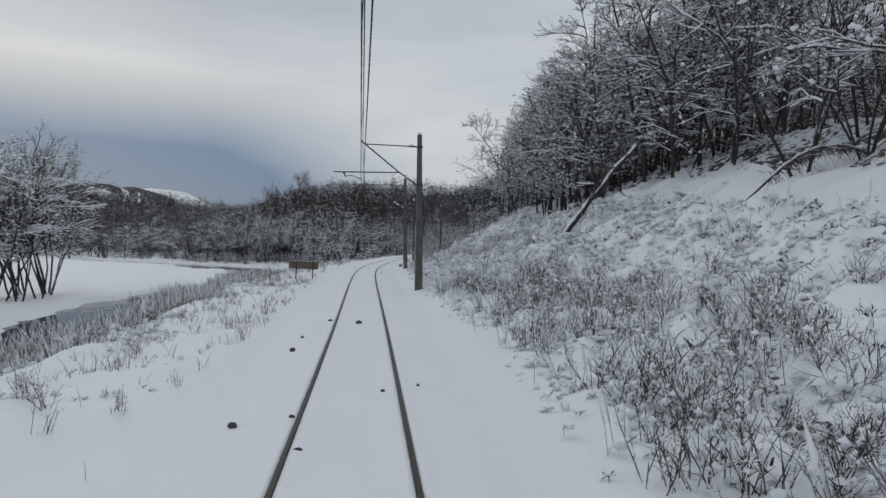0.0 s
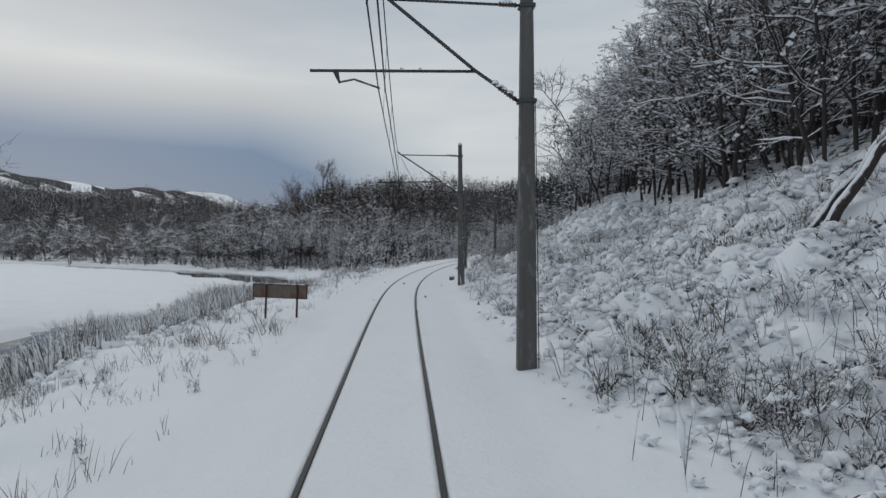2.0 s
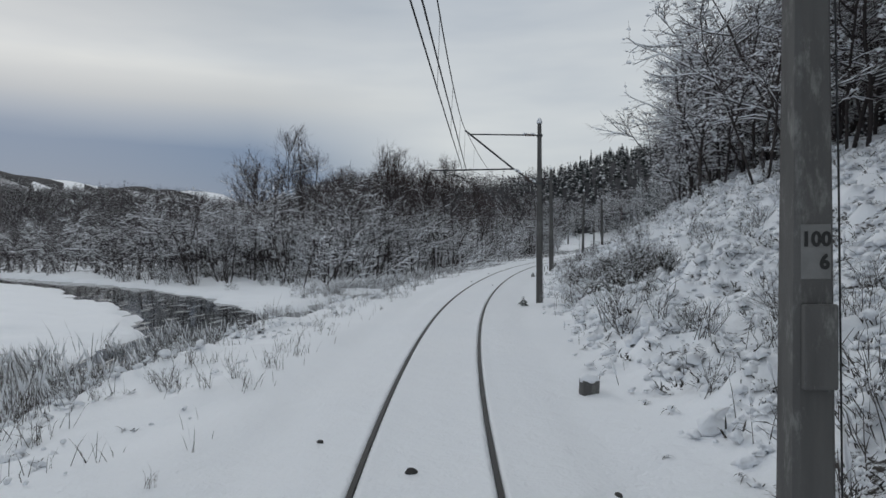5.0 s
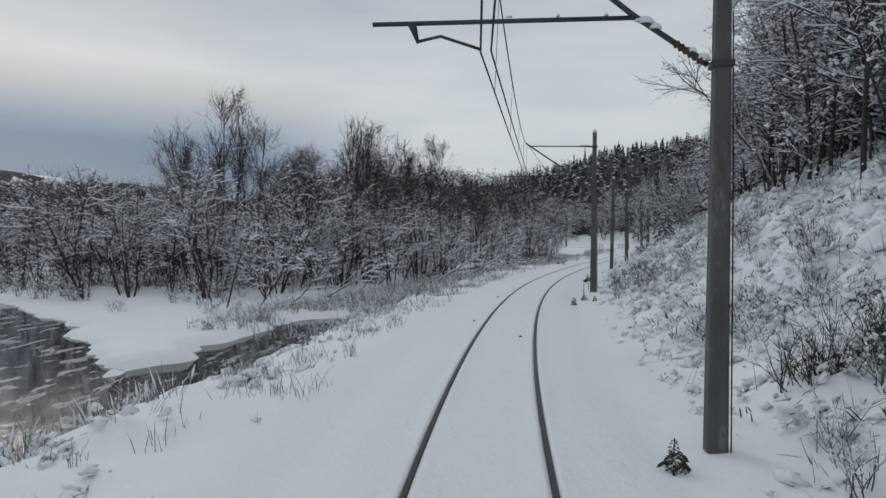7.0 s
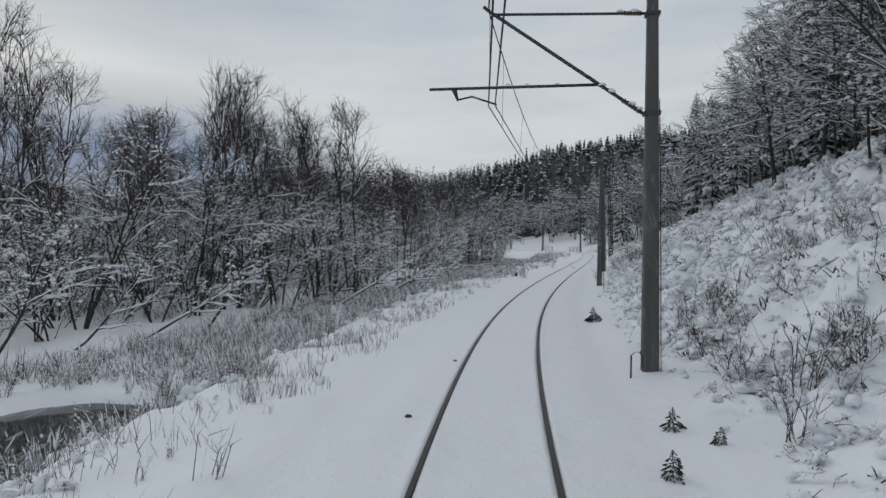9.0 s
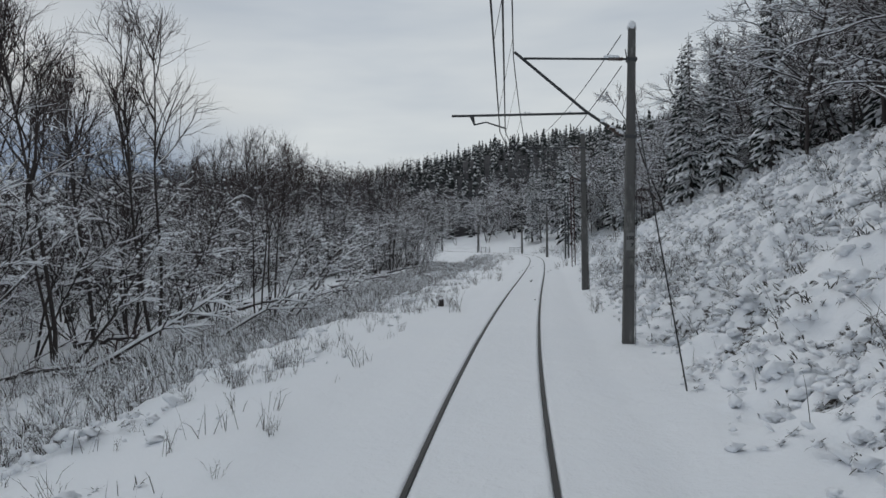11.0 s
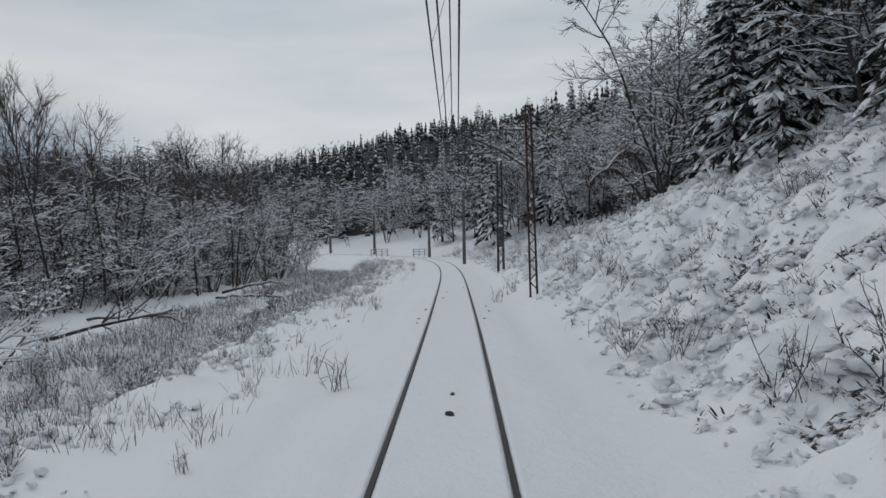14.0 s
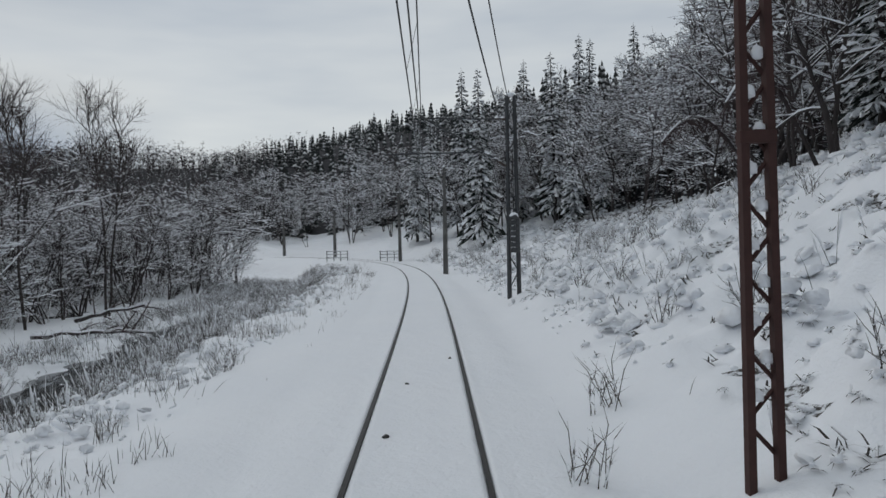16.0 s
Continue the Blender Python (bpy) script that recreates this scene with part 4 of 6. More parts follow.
SPRUCE = [(t.mesh("spruce_trunk", BARK), c.mesh("spruce_crown", FIR)) for t, c in (spruce_bits(400 + i, 13.0) for i in range(5))]
SPRUCE_FULL = [(t.mesh("spruce_trunk", BARK), c.mesh("spruce_crown", FIR)) for t, c in (spruce_bits(450 + i, 13.0, fingers=6) for i in range(3))]


def dry(x, y, r, l):
    ax, ay = np.array([x]), np.array([y])
    d = min(float(to_line(ax, ay, RIVER)[0]) - 4.5, float(to_line(ax, ay, STREAM)[0]) - 2.5, float(to_line(ax, ay, BACKWATER)[0]) - 3.5)
    return d > 0


EDGE_ROW = [112, 124, 133, 150, 158, 175, 200, 215, 225, 235, 250]
EDGE = [21.0, 21.0, 17.5, 17.5, 20.5, 26.0, 22.5, 21.0, 17.5, 14.0, 14.0]


def left_wood(x, y, r, l):
    if not dry(x, y, r, l) or -l < float(np.interp(r, EDGE_ROW, EDGE)):
        return False
    if y < 150 and x < -14 and y < 121 + max(0.0, -(x + 40)) * 0.8:
        return False
    return True


plant("alder_tree", "bare multi-stemmed alder with snow along every branch", "tree", "riverside alders", ALDER, scatter(1, 98, 112, 160, -46, -14.0, 2.1, left_wood) + scatter(64, 150, 160, 245, -48, -14.0, 1.8, left_wood) + scatter(65, 26, 195, 250, -30, -14, 1.8, left_wood), 11, (0.65, 1.0))
plant("alder_tree", "tall dark alder stems at the stream edge, snow in the forks", "tree", "riverside alders", BIRCH, [(-4.3, 155), (-5.2, 154.4), (-4.6, 156.5), (-7.5, 158)], 18, (0.62, 0.72), 2)
plant("leaning_alder", "leaning snow-laden alder with long bare limbs", "tree", "leaning riverside trees", LEANING, scatter(2, 46, 114, 238, -34, -14, 2.6, lambda x, y, r, l: left_wood(x, y, r, l) and -l < float(np.interp(r, EDGE_ROW, EDGE)) + 4), 12, (0.55, 0.9), 9)
TALL = [(-26.6, 130.7), (-24.5, 133), (-29, 134), (-16.3, 137.8), (-18.5, 140), (-13.5, 138.5), (-20.5, 136), (-11, 142), (-33, 140), (-23, 144), (-15, 146), (-9, 148)]
plant("tall_birch", "tall fine-branched bare birch above the riverside wood", "tree", "tall bare trees", BIRCH, TALL + [(-1.75, 200), (4.2, 207), (7, 215), (2, 218), (-6, 196)] + scatter(3, 14, 150, 250, -60, -24, 4.0, left_wood) + scatter(7, 12, 124, 150, -42, -13, 2.6, left_wood), 13, (0.85, 1.02), 3)
plant("slim_tree", "slim bare riverbank tree dusted with snow", "tree", "riverbank trees", ALDER, [(-30.6, 51), (-31.8, 52.6), (-29.9, 53), (-32.4, 50), (-33.6, 52), (-31.0, 49.2), (-30.8, 54.6), (-34.6, 49.5), (-29.6, 51.6), (-32.0, 54.0), (-33.0, 48.6), (-30.2, 49.9), (-31.4, 51.4)], 14, (1.05, 1.3), 5)


def up_wood(x, y, r, l):
    return l > float(treeline(r)) + (6.0 if 200 < r < 252 and (int(x * 7 + y * 3) % 3) else 0.0)


FAR_EDGE = [(x, 127.0 + max(0.0, -(x + 30)) * 0.45 + d) for x, d in ((-36, 3), (-39, 8), (-42, 2), (-45, 6), (-48, 1), (-51, 9), (-54, 3), (-57, 6), (-60, 1), (-63, 8), (-66, 3), (-69, 7), (-72, 2), (-76, 5), (-80, 1), (-84, 8), (-88, 3), (-92, 6), (-97, 2), (-102, 7), (-107, 3), (-113, 5), (-119, 2))]
plant("alder_tree", "bare alder on the far bank, snow along its limbs", "tree", "far bank alders", ALDER + LEANING[:2], FAR_EDGE, 20, (0.75, 1.1), 5)
plant("hillside_tree", "bare broadleaf tree with snow on its branches", "tree", "hillside trees", BROAD + ALDER[:3], scatter(4, 290, 12, 245, 11.5, 29, 1.7, up_wood) + scatter(9, 40, 235, 305, 8, 28, 2.4, up_wood), 15, (0.85, 1.3))
plant("spruce_tree", "dark spruce with snow-laden drooping boughs", "tree", "hillside spruces", SPRUCE, scatter(5, 20, 190, 300, 12, 45, 4.0), 16, (0.5, 0.9), 1.5)
plant("spruce_tree", "dark spruce with snow-laden drooping boughs", "tree", "hillside spruces", SPRUCE_FULL, scatter(8, 15, 118, 190, 15, 26, 3.2), 19, (0.6, 1.05), 1.5)
plant("spruce_tree", "tall dark spruce with heavy snow on its boughs", "tree", "hillside spruces", SPRUCE_FULL, [(39.3, 230), (38.5, 251), (37.7, 283), (44, 262), (46.6, 278.7), (19, 24), (41.5, 236), (43, 246), (53, 235), (50, 243), (57, 240), (47, 229), (60, 234)], 17, (1.2, 1.5), 1.5)
plant("spruce_tree", "dark spruce with thick pads of snow on its boughs", "tree", "hillside spruces", SPRUCE_FULL, [(35, 177.5), (37, 184), (36.5, 180.5), (28.8, 171), (31.2, 175), (33.2, 172), (27.3, 166.5), (30.2, 168), (26.0, 160), (24.5, 152)], 21, (0.8, 1.05), 1.5)
plant("tall_hillside_tree", "tall straight bare tree with snow on fine branches", "tree", "hillside trees", STRAIGHT + BROAD[:2], scatter(61, 26, 36, 76, 15, 27, 2.2, up_wood) + scatter(62, 15, 86, 150, 12, 24, 2.0, up_wood) + scatter(66, 26, 190, 236, 19, 36, 2.4) + scatter(67, 14, 104, 124, 13, 21, 2.0), 63, (1.1, 1.4), 3)


# ---------------------------------------------------------------- far woods
def many(templates, spots, seed, scale, mat, name, label):
    """One joined mesh of many small trees."""
    rng = np.random.RandomState(seed)
    vs, fs, n = [], [], 0
    xy = np.array(spots)
    z = ground_z(xy[:, 0], xy[:, 1])
    for (x, y), h in zip(xy, z):
        v, f = templates[rng.randint(len(templates))]
        a, s = rng.rand() * 6.28, rng.uniform(*scale) * (0.65 + 0.7 * float(vnoise(x, y, 22, 71))) * (1 - 0.3 * float(ramp(-x, 36, 60)) * float(1 - ramp(y, 230, 300)))
        c, q = math.cos(a) * s, math.sin(a) * s
        w = v @ np.array([[c, q, 0], [-q, c, 0], [0, 0, s * rng.uniform(0.85, 1.2)]]) + (x, y, h)
        vs.append(w)
        fs.append(f + n)
        n += len(v)
    verts, faces = np.concatenate(vs), np.concatenate(fs)
    me = bpy.data.meshes.new(name)
    me.vertices.add(len(verts))
    me.vertices.foreach_set("co", verts.ravel())
    me.loops.add(faces.size)
    me.loops.foreach_set("vertex_index", faces.ravel().astype(np.int32))
    me.polygons.add(len(faces))
    me.polygons.foreach_set("loop_start", np.arange(len(faces), dtype=np.int32) * 3)
    me.materials.append(mat)
    me.update(calc_edges=True)
    return tagged(new(name, me), label, "trees", kind="stuff")


def triangles(bits):
    f = []
    for q in bits.f:
        f += [(q[0], q[i], q[i + 1]) for i in range(1, len(q) - 1)]
    return np.concatenate(bits.v), np.array(f)


def far_bare(seed, height=10.0, stems=3, twigs=22, thick=0.06):
    """A small bare tree: stems and twigs as spikes."""
    rng = np.random.RandomState(seed)
    bits = Bits()
    for _ in range(stems):
        d = np.array([*rng.normal(0, 0.24, 2), 1.0])
        p, h = np.array([*rng.normal(0, 0.25, 2), -0.3]), height * rng.uniform(0.7, 1.0)
        spike(bits, p, p + d * h, height * 0.006, 0)
        for _ in range(twigs):
            u = rng.uniform(0.03, 0.95)
            q = p + d * h * u
            t = np.array([*rng.normal(0, 0.8, 2), rng.uniform(-0.15, 0.8)])
            spike(bits, q, q + t / np.linalg.norm(t) * h * rng.uniform(0.16, 0.40) * math.sin(math.pi * min(u + 0.12, 0.97)) ** 0.6, thick, 0)
    return triangles(bits)


FAR_BARE = [far_bare(500 + i) for i in range(6)]
DIM_BARE = [far_bare(550 + i, 10.0, 2, 8, 0.13) for i in range(5)]


def far_fir(seed, height=12.0):
    """A small spruce of ragged skirts."""
    rng = np.random.RandomState(seed)
    bits = Bits()
    tiers = 7
    for i in range(tiers):
        u = i / tiers
        z, r = height * (0.08 + 0.90 * u), height * 0.17 * (1 - u) ** 0.8 + 0.15
        n = 5
        v = [(0, 0, z + height * 0.13)]
        for j in range(2 * n):
            a, k = (j + rng.uniform(-0.3, 0.3)) * np.pi / n, (rng.uniform(0.6, 1.25) if j % 2 else rng.uniform(0.3, 0.65))
            v.append((r * k * math.cos(a), r * k * math.sin(a), z + rng.uniform(-0.5, 0.15) * r))
        bits.add(v, [(0, 1 + j, 1 + (j + 1) % (2 * n)) for j in range(2 * n)])
    return triangles(bits)


FAR_FIR = [far_fir(600 + i) for i in range(4)]


def wood_spots(seed, count, x_lo, x_hi, y_lo, y_hi, keep):
    rng = np.random.RandomState(seed)
    x, y = rng.uniform(x_lo, x_hi, count), rng.uniform(y_lo, y_hi, count)
    r, l = row_of(x, y)
    k = keep(x, y, l)
    return np.stack([x[k], y[k]], -1)


def not_water(x, y):
    return np.minimum(to_line(x, y, RIVER) - 5, to_line(x, y, STREAM) - 4) > 0


many(FAR_BARE, wood_spots(1, 2500, -190, 30, 122, 330, lambda x, y, l: (l < -40 + 12 * ramp(y, 165, 190)) & not_water(x, y) & ((y > 150) | (y > 122 + np.clip(-(x + 30), 0, None) * 0.45))), 21, (0.6, 1.0), FAR_WOOD, "valley_wood", "dense bare wood across the valley floor, dusted with snow")
many(FAR_BARE, wood_spots(7, 1700, -75, 26, 178, 320, lambda x, y, l: ((l < -29) | (y > 262) & (np.abs(l) > 10)) & not_water(x, y)), 27, (0.8, 1.25), FAR_WOOD, "valley_wood", "dark bare wood behind the riverside trees")
many(DIM_BARE, wood_spots(2, 5200, -330, 290, 310, 540, lambda x, y, l: ((np.abs(l) > 8) | (y > 340)) & (x < 20 + 30 * vnoise(x, y, 30, 73))), 22, (0.8, 1.2), FAR_WOOD, "hill_wood", "bare wood covering the far hills")
many(DIM_BARE, wood_spots(6, 3200, -330, -30, 285, 430, lambda x, y, l: (np.abs(l) > 8) | (y > 340)), 26, (0.7, 1.1), FAR_WOOD, "hill_wood", "bare wood on the lower slope of the far hills")
many(DIM_BARE, wood_spots(8, 5200, -680, -260, 340, 620, lambda x, y, l: l < 0), 28, (0.8, 1.2), FAR_WOOD, "hill_wood", "bare wood on the hill at the valley's side")
many(FAR_FIR, wood_spots(3, 6500, -330, 330, 260, 540, lambda x, y, l: (l > 14) & (x > 10 + 0.0 * y) | (y > 470) & (vnoise(x, y, 40, 72) > 0.62)), 23, (0.34, 0.7), FAR_NEEDLES, "hill_spruces", "far dark spruces on the ridge, lightly snowed")
many(FAR_BARE, wood_spots(4, 1300, 5, 120, -10, 330, lambda x, y, l: (l > 22) & (l < 90)), 24, (0.6, 0.95), TWIG, "hillside_wood", "bare wood climbing the hillside")
many(FAR_FIR, wood_spots(5, 450, 25, 140, 100, 330, lambda x, y, l: (l > 22) & (l < 100)), 25, (0.45, 0.75), FAR_NEEDLES, "slope_spruces", "dark spruces among the hillside wood")


# ---------------------------------------------------------------- brush, brambles and reeds
def bulk(name, verts, faces, mats, slots, label, category):
    """One joined mesh of triangles, of kind stuff."""
    me = bpy.data.meshes.new(name)
    me.vertices.add(len(verts))
    me.vertices.foreach_set("co", np.ascontiguousarray(verts, np.float64).ravel())
    me.loops.add(faces.size)
    me.loops.foreach_set("vertex_index", np.ascontiguousarray(faces, np.int32).ravel())
    me.polygons.add(len(faces))
    me.polygons.foreach_set("loop_start", np.arange(len(faces), dtype=np.int32) * 3)
    for m in mats:
        me.materials.append(m)
    me.polygons.foreach_set("material_index", np.ascontiguousarray(slots, np.int32))
    me.polygons.foreach_set("use_smooth", np.ascontiguousarray(slots, np.int32) == 0)
    me.update(calc_edges=True)
    return tagged(new(name, me), label, category, kind="stuff")


def stalks(base, tip, r, rng, bow=0.12):
    """Many thin three-sided bent stalks from base to tip."""
    n = len(base)
    a = rng.rand(n) * 2 * np.pi
    mid = base + (tip - base) * 0.55
    mid[:, 2] += np.linalg.norm(tip - base, axis=1) * bow
    turn = [np.stack([np.cos(a + k * 2.0944), np.sin(a + k * 2.0944), 0 * a], -1) for k in range(3)]
    v = np.stack([base + r[:, None] * q for q in turn] + [mid + 0.75 * r[:, None] * q for q in turn] + [tip], 1).reshape(-1, 3)
    o = (np.arange(n) * 7)[:, None, None]
    f = (o + np.array([(0, 1, 4), (0, 4, 3), (1, 2, 5), (1, 5, 4), (2, 0, 3), (2, 3, 5), (3, 4, 6), (4, 5, 6), (5, 3, 6)])[None]).reshape(-1, 3)
    return v, f


def plumes(base, tip, r, rng):
    """Spindles of snow that hang on stalks."""
    n = len(base)
    a = rng.rand(n) * 2 * np.pi
    mid = base + (tip - base) * rng.uniform(0.35, 0.7, n)[:, None]
    ring = [mid + (r * rng.uniform(0.6, 1.3, n))[:, None] * np.stack([np.cos(a + k * 1.5708), np.sin(a + k * 1.5708), rng.uniform(-0.6, 0.6, n)], -1) for k in range(4)]
    v = np.stack([base] + ring + [tip], 1).reshape(-1, 3)
    o = (np.arange(n) * 6)[:, None, None]
    f = (o + np.array([(0, 2, 1), (0, 3, 2), (0, 4, 3), (0, 1, 4), (1, 2, 5), (2, 3, 5), (3, 4, 5), (4, 1, 5)])[None]).reshape(-1, 3)
    return v, f


def pillow(seed):
    """A small uneven lump of snow, as triangles."""
    rng = np.random.RandomState(seed)
    seg, v = 8, [(0.15 * rng.normal(), 0.15 * rng.normal(), 1.0)]
    for z, rad in ((0.78, 0.58), (0.35, 0.95), (-0.15, 0.95), (-0.55, 0.5)):
        for j in range(seg):
            a, k = (j + rng.uniform(-0.3, 0.3)) * 2 * np.pi / seg, rad * rng.uniform(0.5, 1.5)
            v.append((k * math.cos(a), k * math.sin(a), z + rng.uniform(-0.3, 0.3)))
    f = [(0, 1 + j, 1 + (j + 1) % seg) for j in range(seg)]
    for i in range(3):
        for j in range(seg):
            a, b, c, d = 1 + i * seg + j, 1 + i * seg + (j + 1) % seg, 1 + (i + 1) * seg + j, 1 + (i + 1) * seg + (j + 1) % seg
            f += [(a, c, d), (a, d, b)]
    return np.array(v), np.array(f)


PILLOWS = [pillow(900 + k) for k in range(10)]


def spread(rng, count, row_lo, row_hi, l_lo, l_hi, thin=None):
    r, l = rng.uniform(row_lo, row_hi, count), rng.uniform(l_lo, l_hi, count)
    x, y = along(r, l)
    if thin is not None:
        k = rng.rand(count) < thin(r, l, x, y)
        r, l, x, y = r[k], l[k], x[k], y[k]
    return np.stack([x, y, land(r, l, x, y)], -1), r, l


def stems(name, label, seed, count, area, height, lean, r, thin, mat=None, category="undergrowth"):
    """Upright or leaning dry stalks."""
    rng = np.random.RandomState(seed)
    p, row, l = spread(rng, count, *area, thin)
    n = len(p)
    h = rng.uniform(*height, n) * (0.6 + 0.8 * vnoise(p[:, 0], p[:, 1], 1.7, seed))
    t = p + np.stack([rng.normal(0, lean, n) * h, rng.normal(0, lean, n) * h, h], -1)
    v, f = stalks(p - (0, 0, 0.08), t, np.full(n, r) * rng.uniform(0.6, 1.3, n), rng)
    bulk(name, v, f, [SNOW, mat or BRUSH], np.ones(len(f), int), label, category)


def snowed_stems(name, label, seed, count, area, height, lean, r, thin, plume, mat=None):
    """Thin dry shoots in tufts, part of them carrying spindles of snow."""
    rng = np.random.RandomState(seed)
    p, row, l = spread(rng, count, *area, thin)
    n = len(p)
    h = rng.uniform(*height, n) * (0.55 + 0.9 * vnoise(p[:, 0], p[:, 1], 1.9, seed))
    aim = 2 * np.pi * vnoise(p[:, 0], p[:, 1], 0.5, seed + 1)
    t = p + np.stack([(np.cos(aim) * 0.25 + rng.normal(0, lean, n)) * h, (np.sin(aim) * 0.25 + rng.normal(0, lean, n)) * h, h], -1)
    v, f = stalks(p - (0, 0, 0.08), t, np.full(n, r) * rng.uniform(0.6, 1.3, n), rng)
    k = rng.rand(n) < plume
    q = p[k] + (t - p)[k] * rng.uniform(0.1, 0.5, k.sum())[:, None]
    pv, pf = plumes(q, t[k] + rng.normal(0, 0.03, (k.sum(), 3)), rng.uniform(0.012, 0.042, k.sum()), rng)
    bulk(name, np.concatenate([v, pv]), np.concatenate([f, pf + len(v)]), [SNOW, mat or BRUSH], np.concatenate([np.ones(len(f), int), np.zeros(len(pf), int)]), label, "undergrowth")


def lobes(name, label, seed, count, area, size, share, fringe=8, lift=2.6, open_share=0.46):
    """Rounded lobes of snow on bent plants, each over a fringe of dark stalks and dead leaves."""
    rng = np.random.RandomState(seed)
    p, r, l = spread(rng, count, *area, share)
    if area[3] < 0:
        wet = np.minimum(np.minimum(to_line(p[:, 0], p[:, 1], RIVER) - 3.6, to_line(p[:, 0], p[:, 1], STREAM) - 2.4), np.minimum(to_line(p[:, 0], p[:, 1], BACKWATER) - 2.8, to_line(p[:, 0], p[:, 1], POOL) - 1.2))
        p, r, l = p[wet > 0], r[wet > 0], l[wet > 0]
    n = len(p)
    tip = 0.12 if area[3] > 0 else 0.05
    s = size(r, l) * (0.5 + 0.9 * rng.rand(n) ** 1.6)
    out = np.stack(along(r, l + 0.5), -1) - np.stack(along(r, l), -1)
    out /= np.linalg.norm(out, axis=1, keepdims=True)
    heap = vnoise(p[:, 0], p[:, 1], 1.3, seed + 2)
    tall = s.copy()
    small = rng.rand(n) < 0.6
    s = np.where(small, s * rng.uniform(0.35, 0.7, n), s)
    p[:, 2] += s * rng.uniform(0.0, 0.9, n) + lift * tall * np.clip(heap - 0.3, 0, 1) * rng.rand(n)
    kind, a = rng.randint(len(PILLOWS), size=n), rng.rand(n) * 6.28
    size3 = np.stack([s * rng.uniform(0.8, 1.5, n), s * rng.uniform(0.65, 1.05, n), s * rng.uniform(0.55, 1.0, n)], -1)
    thin = rng.rand(n) < 0.18
    size3[thin] *= np.array([1.4, 0.65, 0.65])
    c, q = np.cos(a)[:, None], np.sin(a)[:, None]
    v = np.stack([w for w, _ in PILLOWS])[kind] * size3[:, None]
    roll = rng.uniform(-0.45, 0.45, n)[:, None]
    v = np.stack([v[..., 0] * np.cos(roll) - v[..., 2] * np.sin(roll), v[..., 1], v[..., 0] * np.sin(roll) + v[..., 2] * np.cos(roll)], -1)
    v = np.stack([v[..., 0] * c - v[..., 1] * q, v[..., 0] * q + v[..., 1] * c, v[..., 2]], -1)
    v[..., 2] += tip * (v[..., 0] * out[:, None, 0] + v[..., 1] * out[:, None, 1])
    m = v.shape[1]
    f = (np.arange(n) * m)[:, None, None] + np.stack([w for _, w in PILLOWS])[kind]
    v = (v + p[:, None]).reshape(-1, 3)
    f = f.reshape(-1, 3)
    # stalks and leaves that stick out below and between
    bare = vnoise(p[:, 0], p[:, 1], 0.5, seed + 5) + 0.4 * (vnoise(p[:, 0], p[:, 1], 3.0, seed + 6) - 0.5) > 1 - open_share
    p, s, out, n = p[bare], np.maximum(s, 0.06)[bare], out[bare], int(bare.sum())
    b = np.repeat(p, fringe, 0) + rng.normal(0, 0.25, (n * fringe, 3)) * np.repeat(s, fringe)[:, None]
    ang = rng.rand(n * fringe) * 6.28
    far = 0.05 + np.repeat(s, fringe) * rng.uniform(0.7, 1.5, n * fringe)
    t = b + np.stack([np.cos(ang) * far, np.sin(ang) * far, far * rng.uniform(-0.9, 0.7, n * fringe)], -1)
    t[:, 2] += tip * ((t - b)[:, :2] * np.repeat(out, fringe, 0)).sum(1)
    sv, sf = stalks(b, t, 0.006 + np.repeat(s, fringe) * rng.uniform(0.02, 0.075, n * fringe), rng)
    bulk(name, np.concatenate([v, sv]), np.concatenate([f, sf + len(v)]), [SNOW, DEAD_LEAF], np.concatenate([np.zeros(len(f), int), np.ones(len(sf), int)]), label, "undergrowth")


def lobe_size(r, l):
    """Mean half width of a snow lobe along the slope."""
    s = np.interp(r, [0, 24, 36, 56, 64, 80, 92, 112, 122, 160, 172, 200, 236], [0.095, 0.10, 0.16, 0.16, 0.14, 0.13, 0.115, 0.115, 0.125, 0.125, 0.16, 0.14, 0.12])
    return s * (1 + 0.25 * ramp(l, 9, 14))


def lobe_share(r, l, x, y):
    """How thick the lobes lie on the slope."""
    low = np.interp(r, [0, 26, 36, 58, 66, 80, 90, 112, 120, 160, 170, 205, 236], [1, 1, 1, 1, 1, 1, 0.95, 0.95, 1, 1, 0.3, 0.3, 0.5])
    high = np.interp(r, [0, 26, 36, 66, 80, 90, 112, 120, 160, 170, 236], [0.8, 0.8, 1, 0.95, 0.8, 0.75, 0.85, 1, 1, 0.6, 0.45])
    u = ramp(l, 8.0, 10.5)
    return (low * (1 - u) + high * u) * ramp(l, 3.0, 4.4) * (0.15 + 0.85 * ramp(vnoise(x, y, 0.9, 41) + 0.35 * (vnoise(x, y, 3.5, 43) - 0.5), 0.28, 0.55))


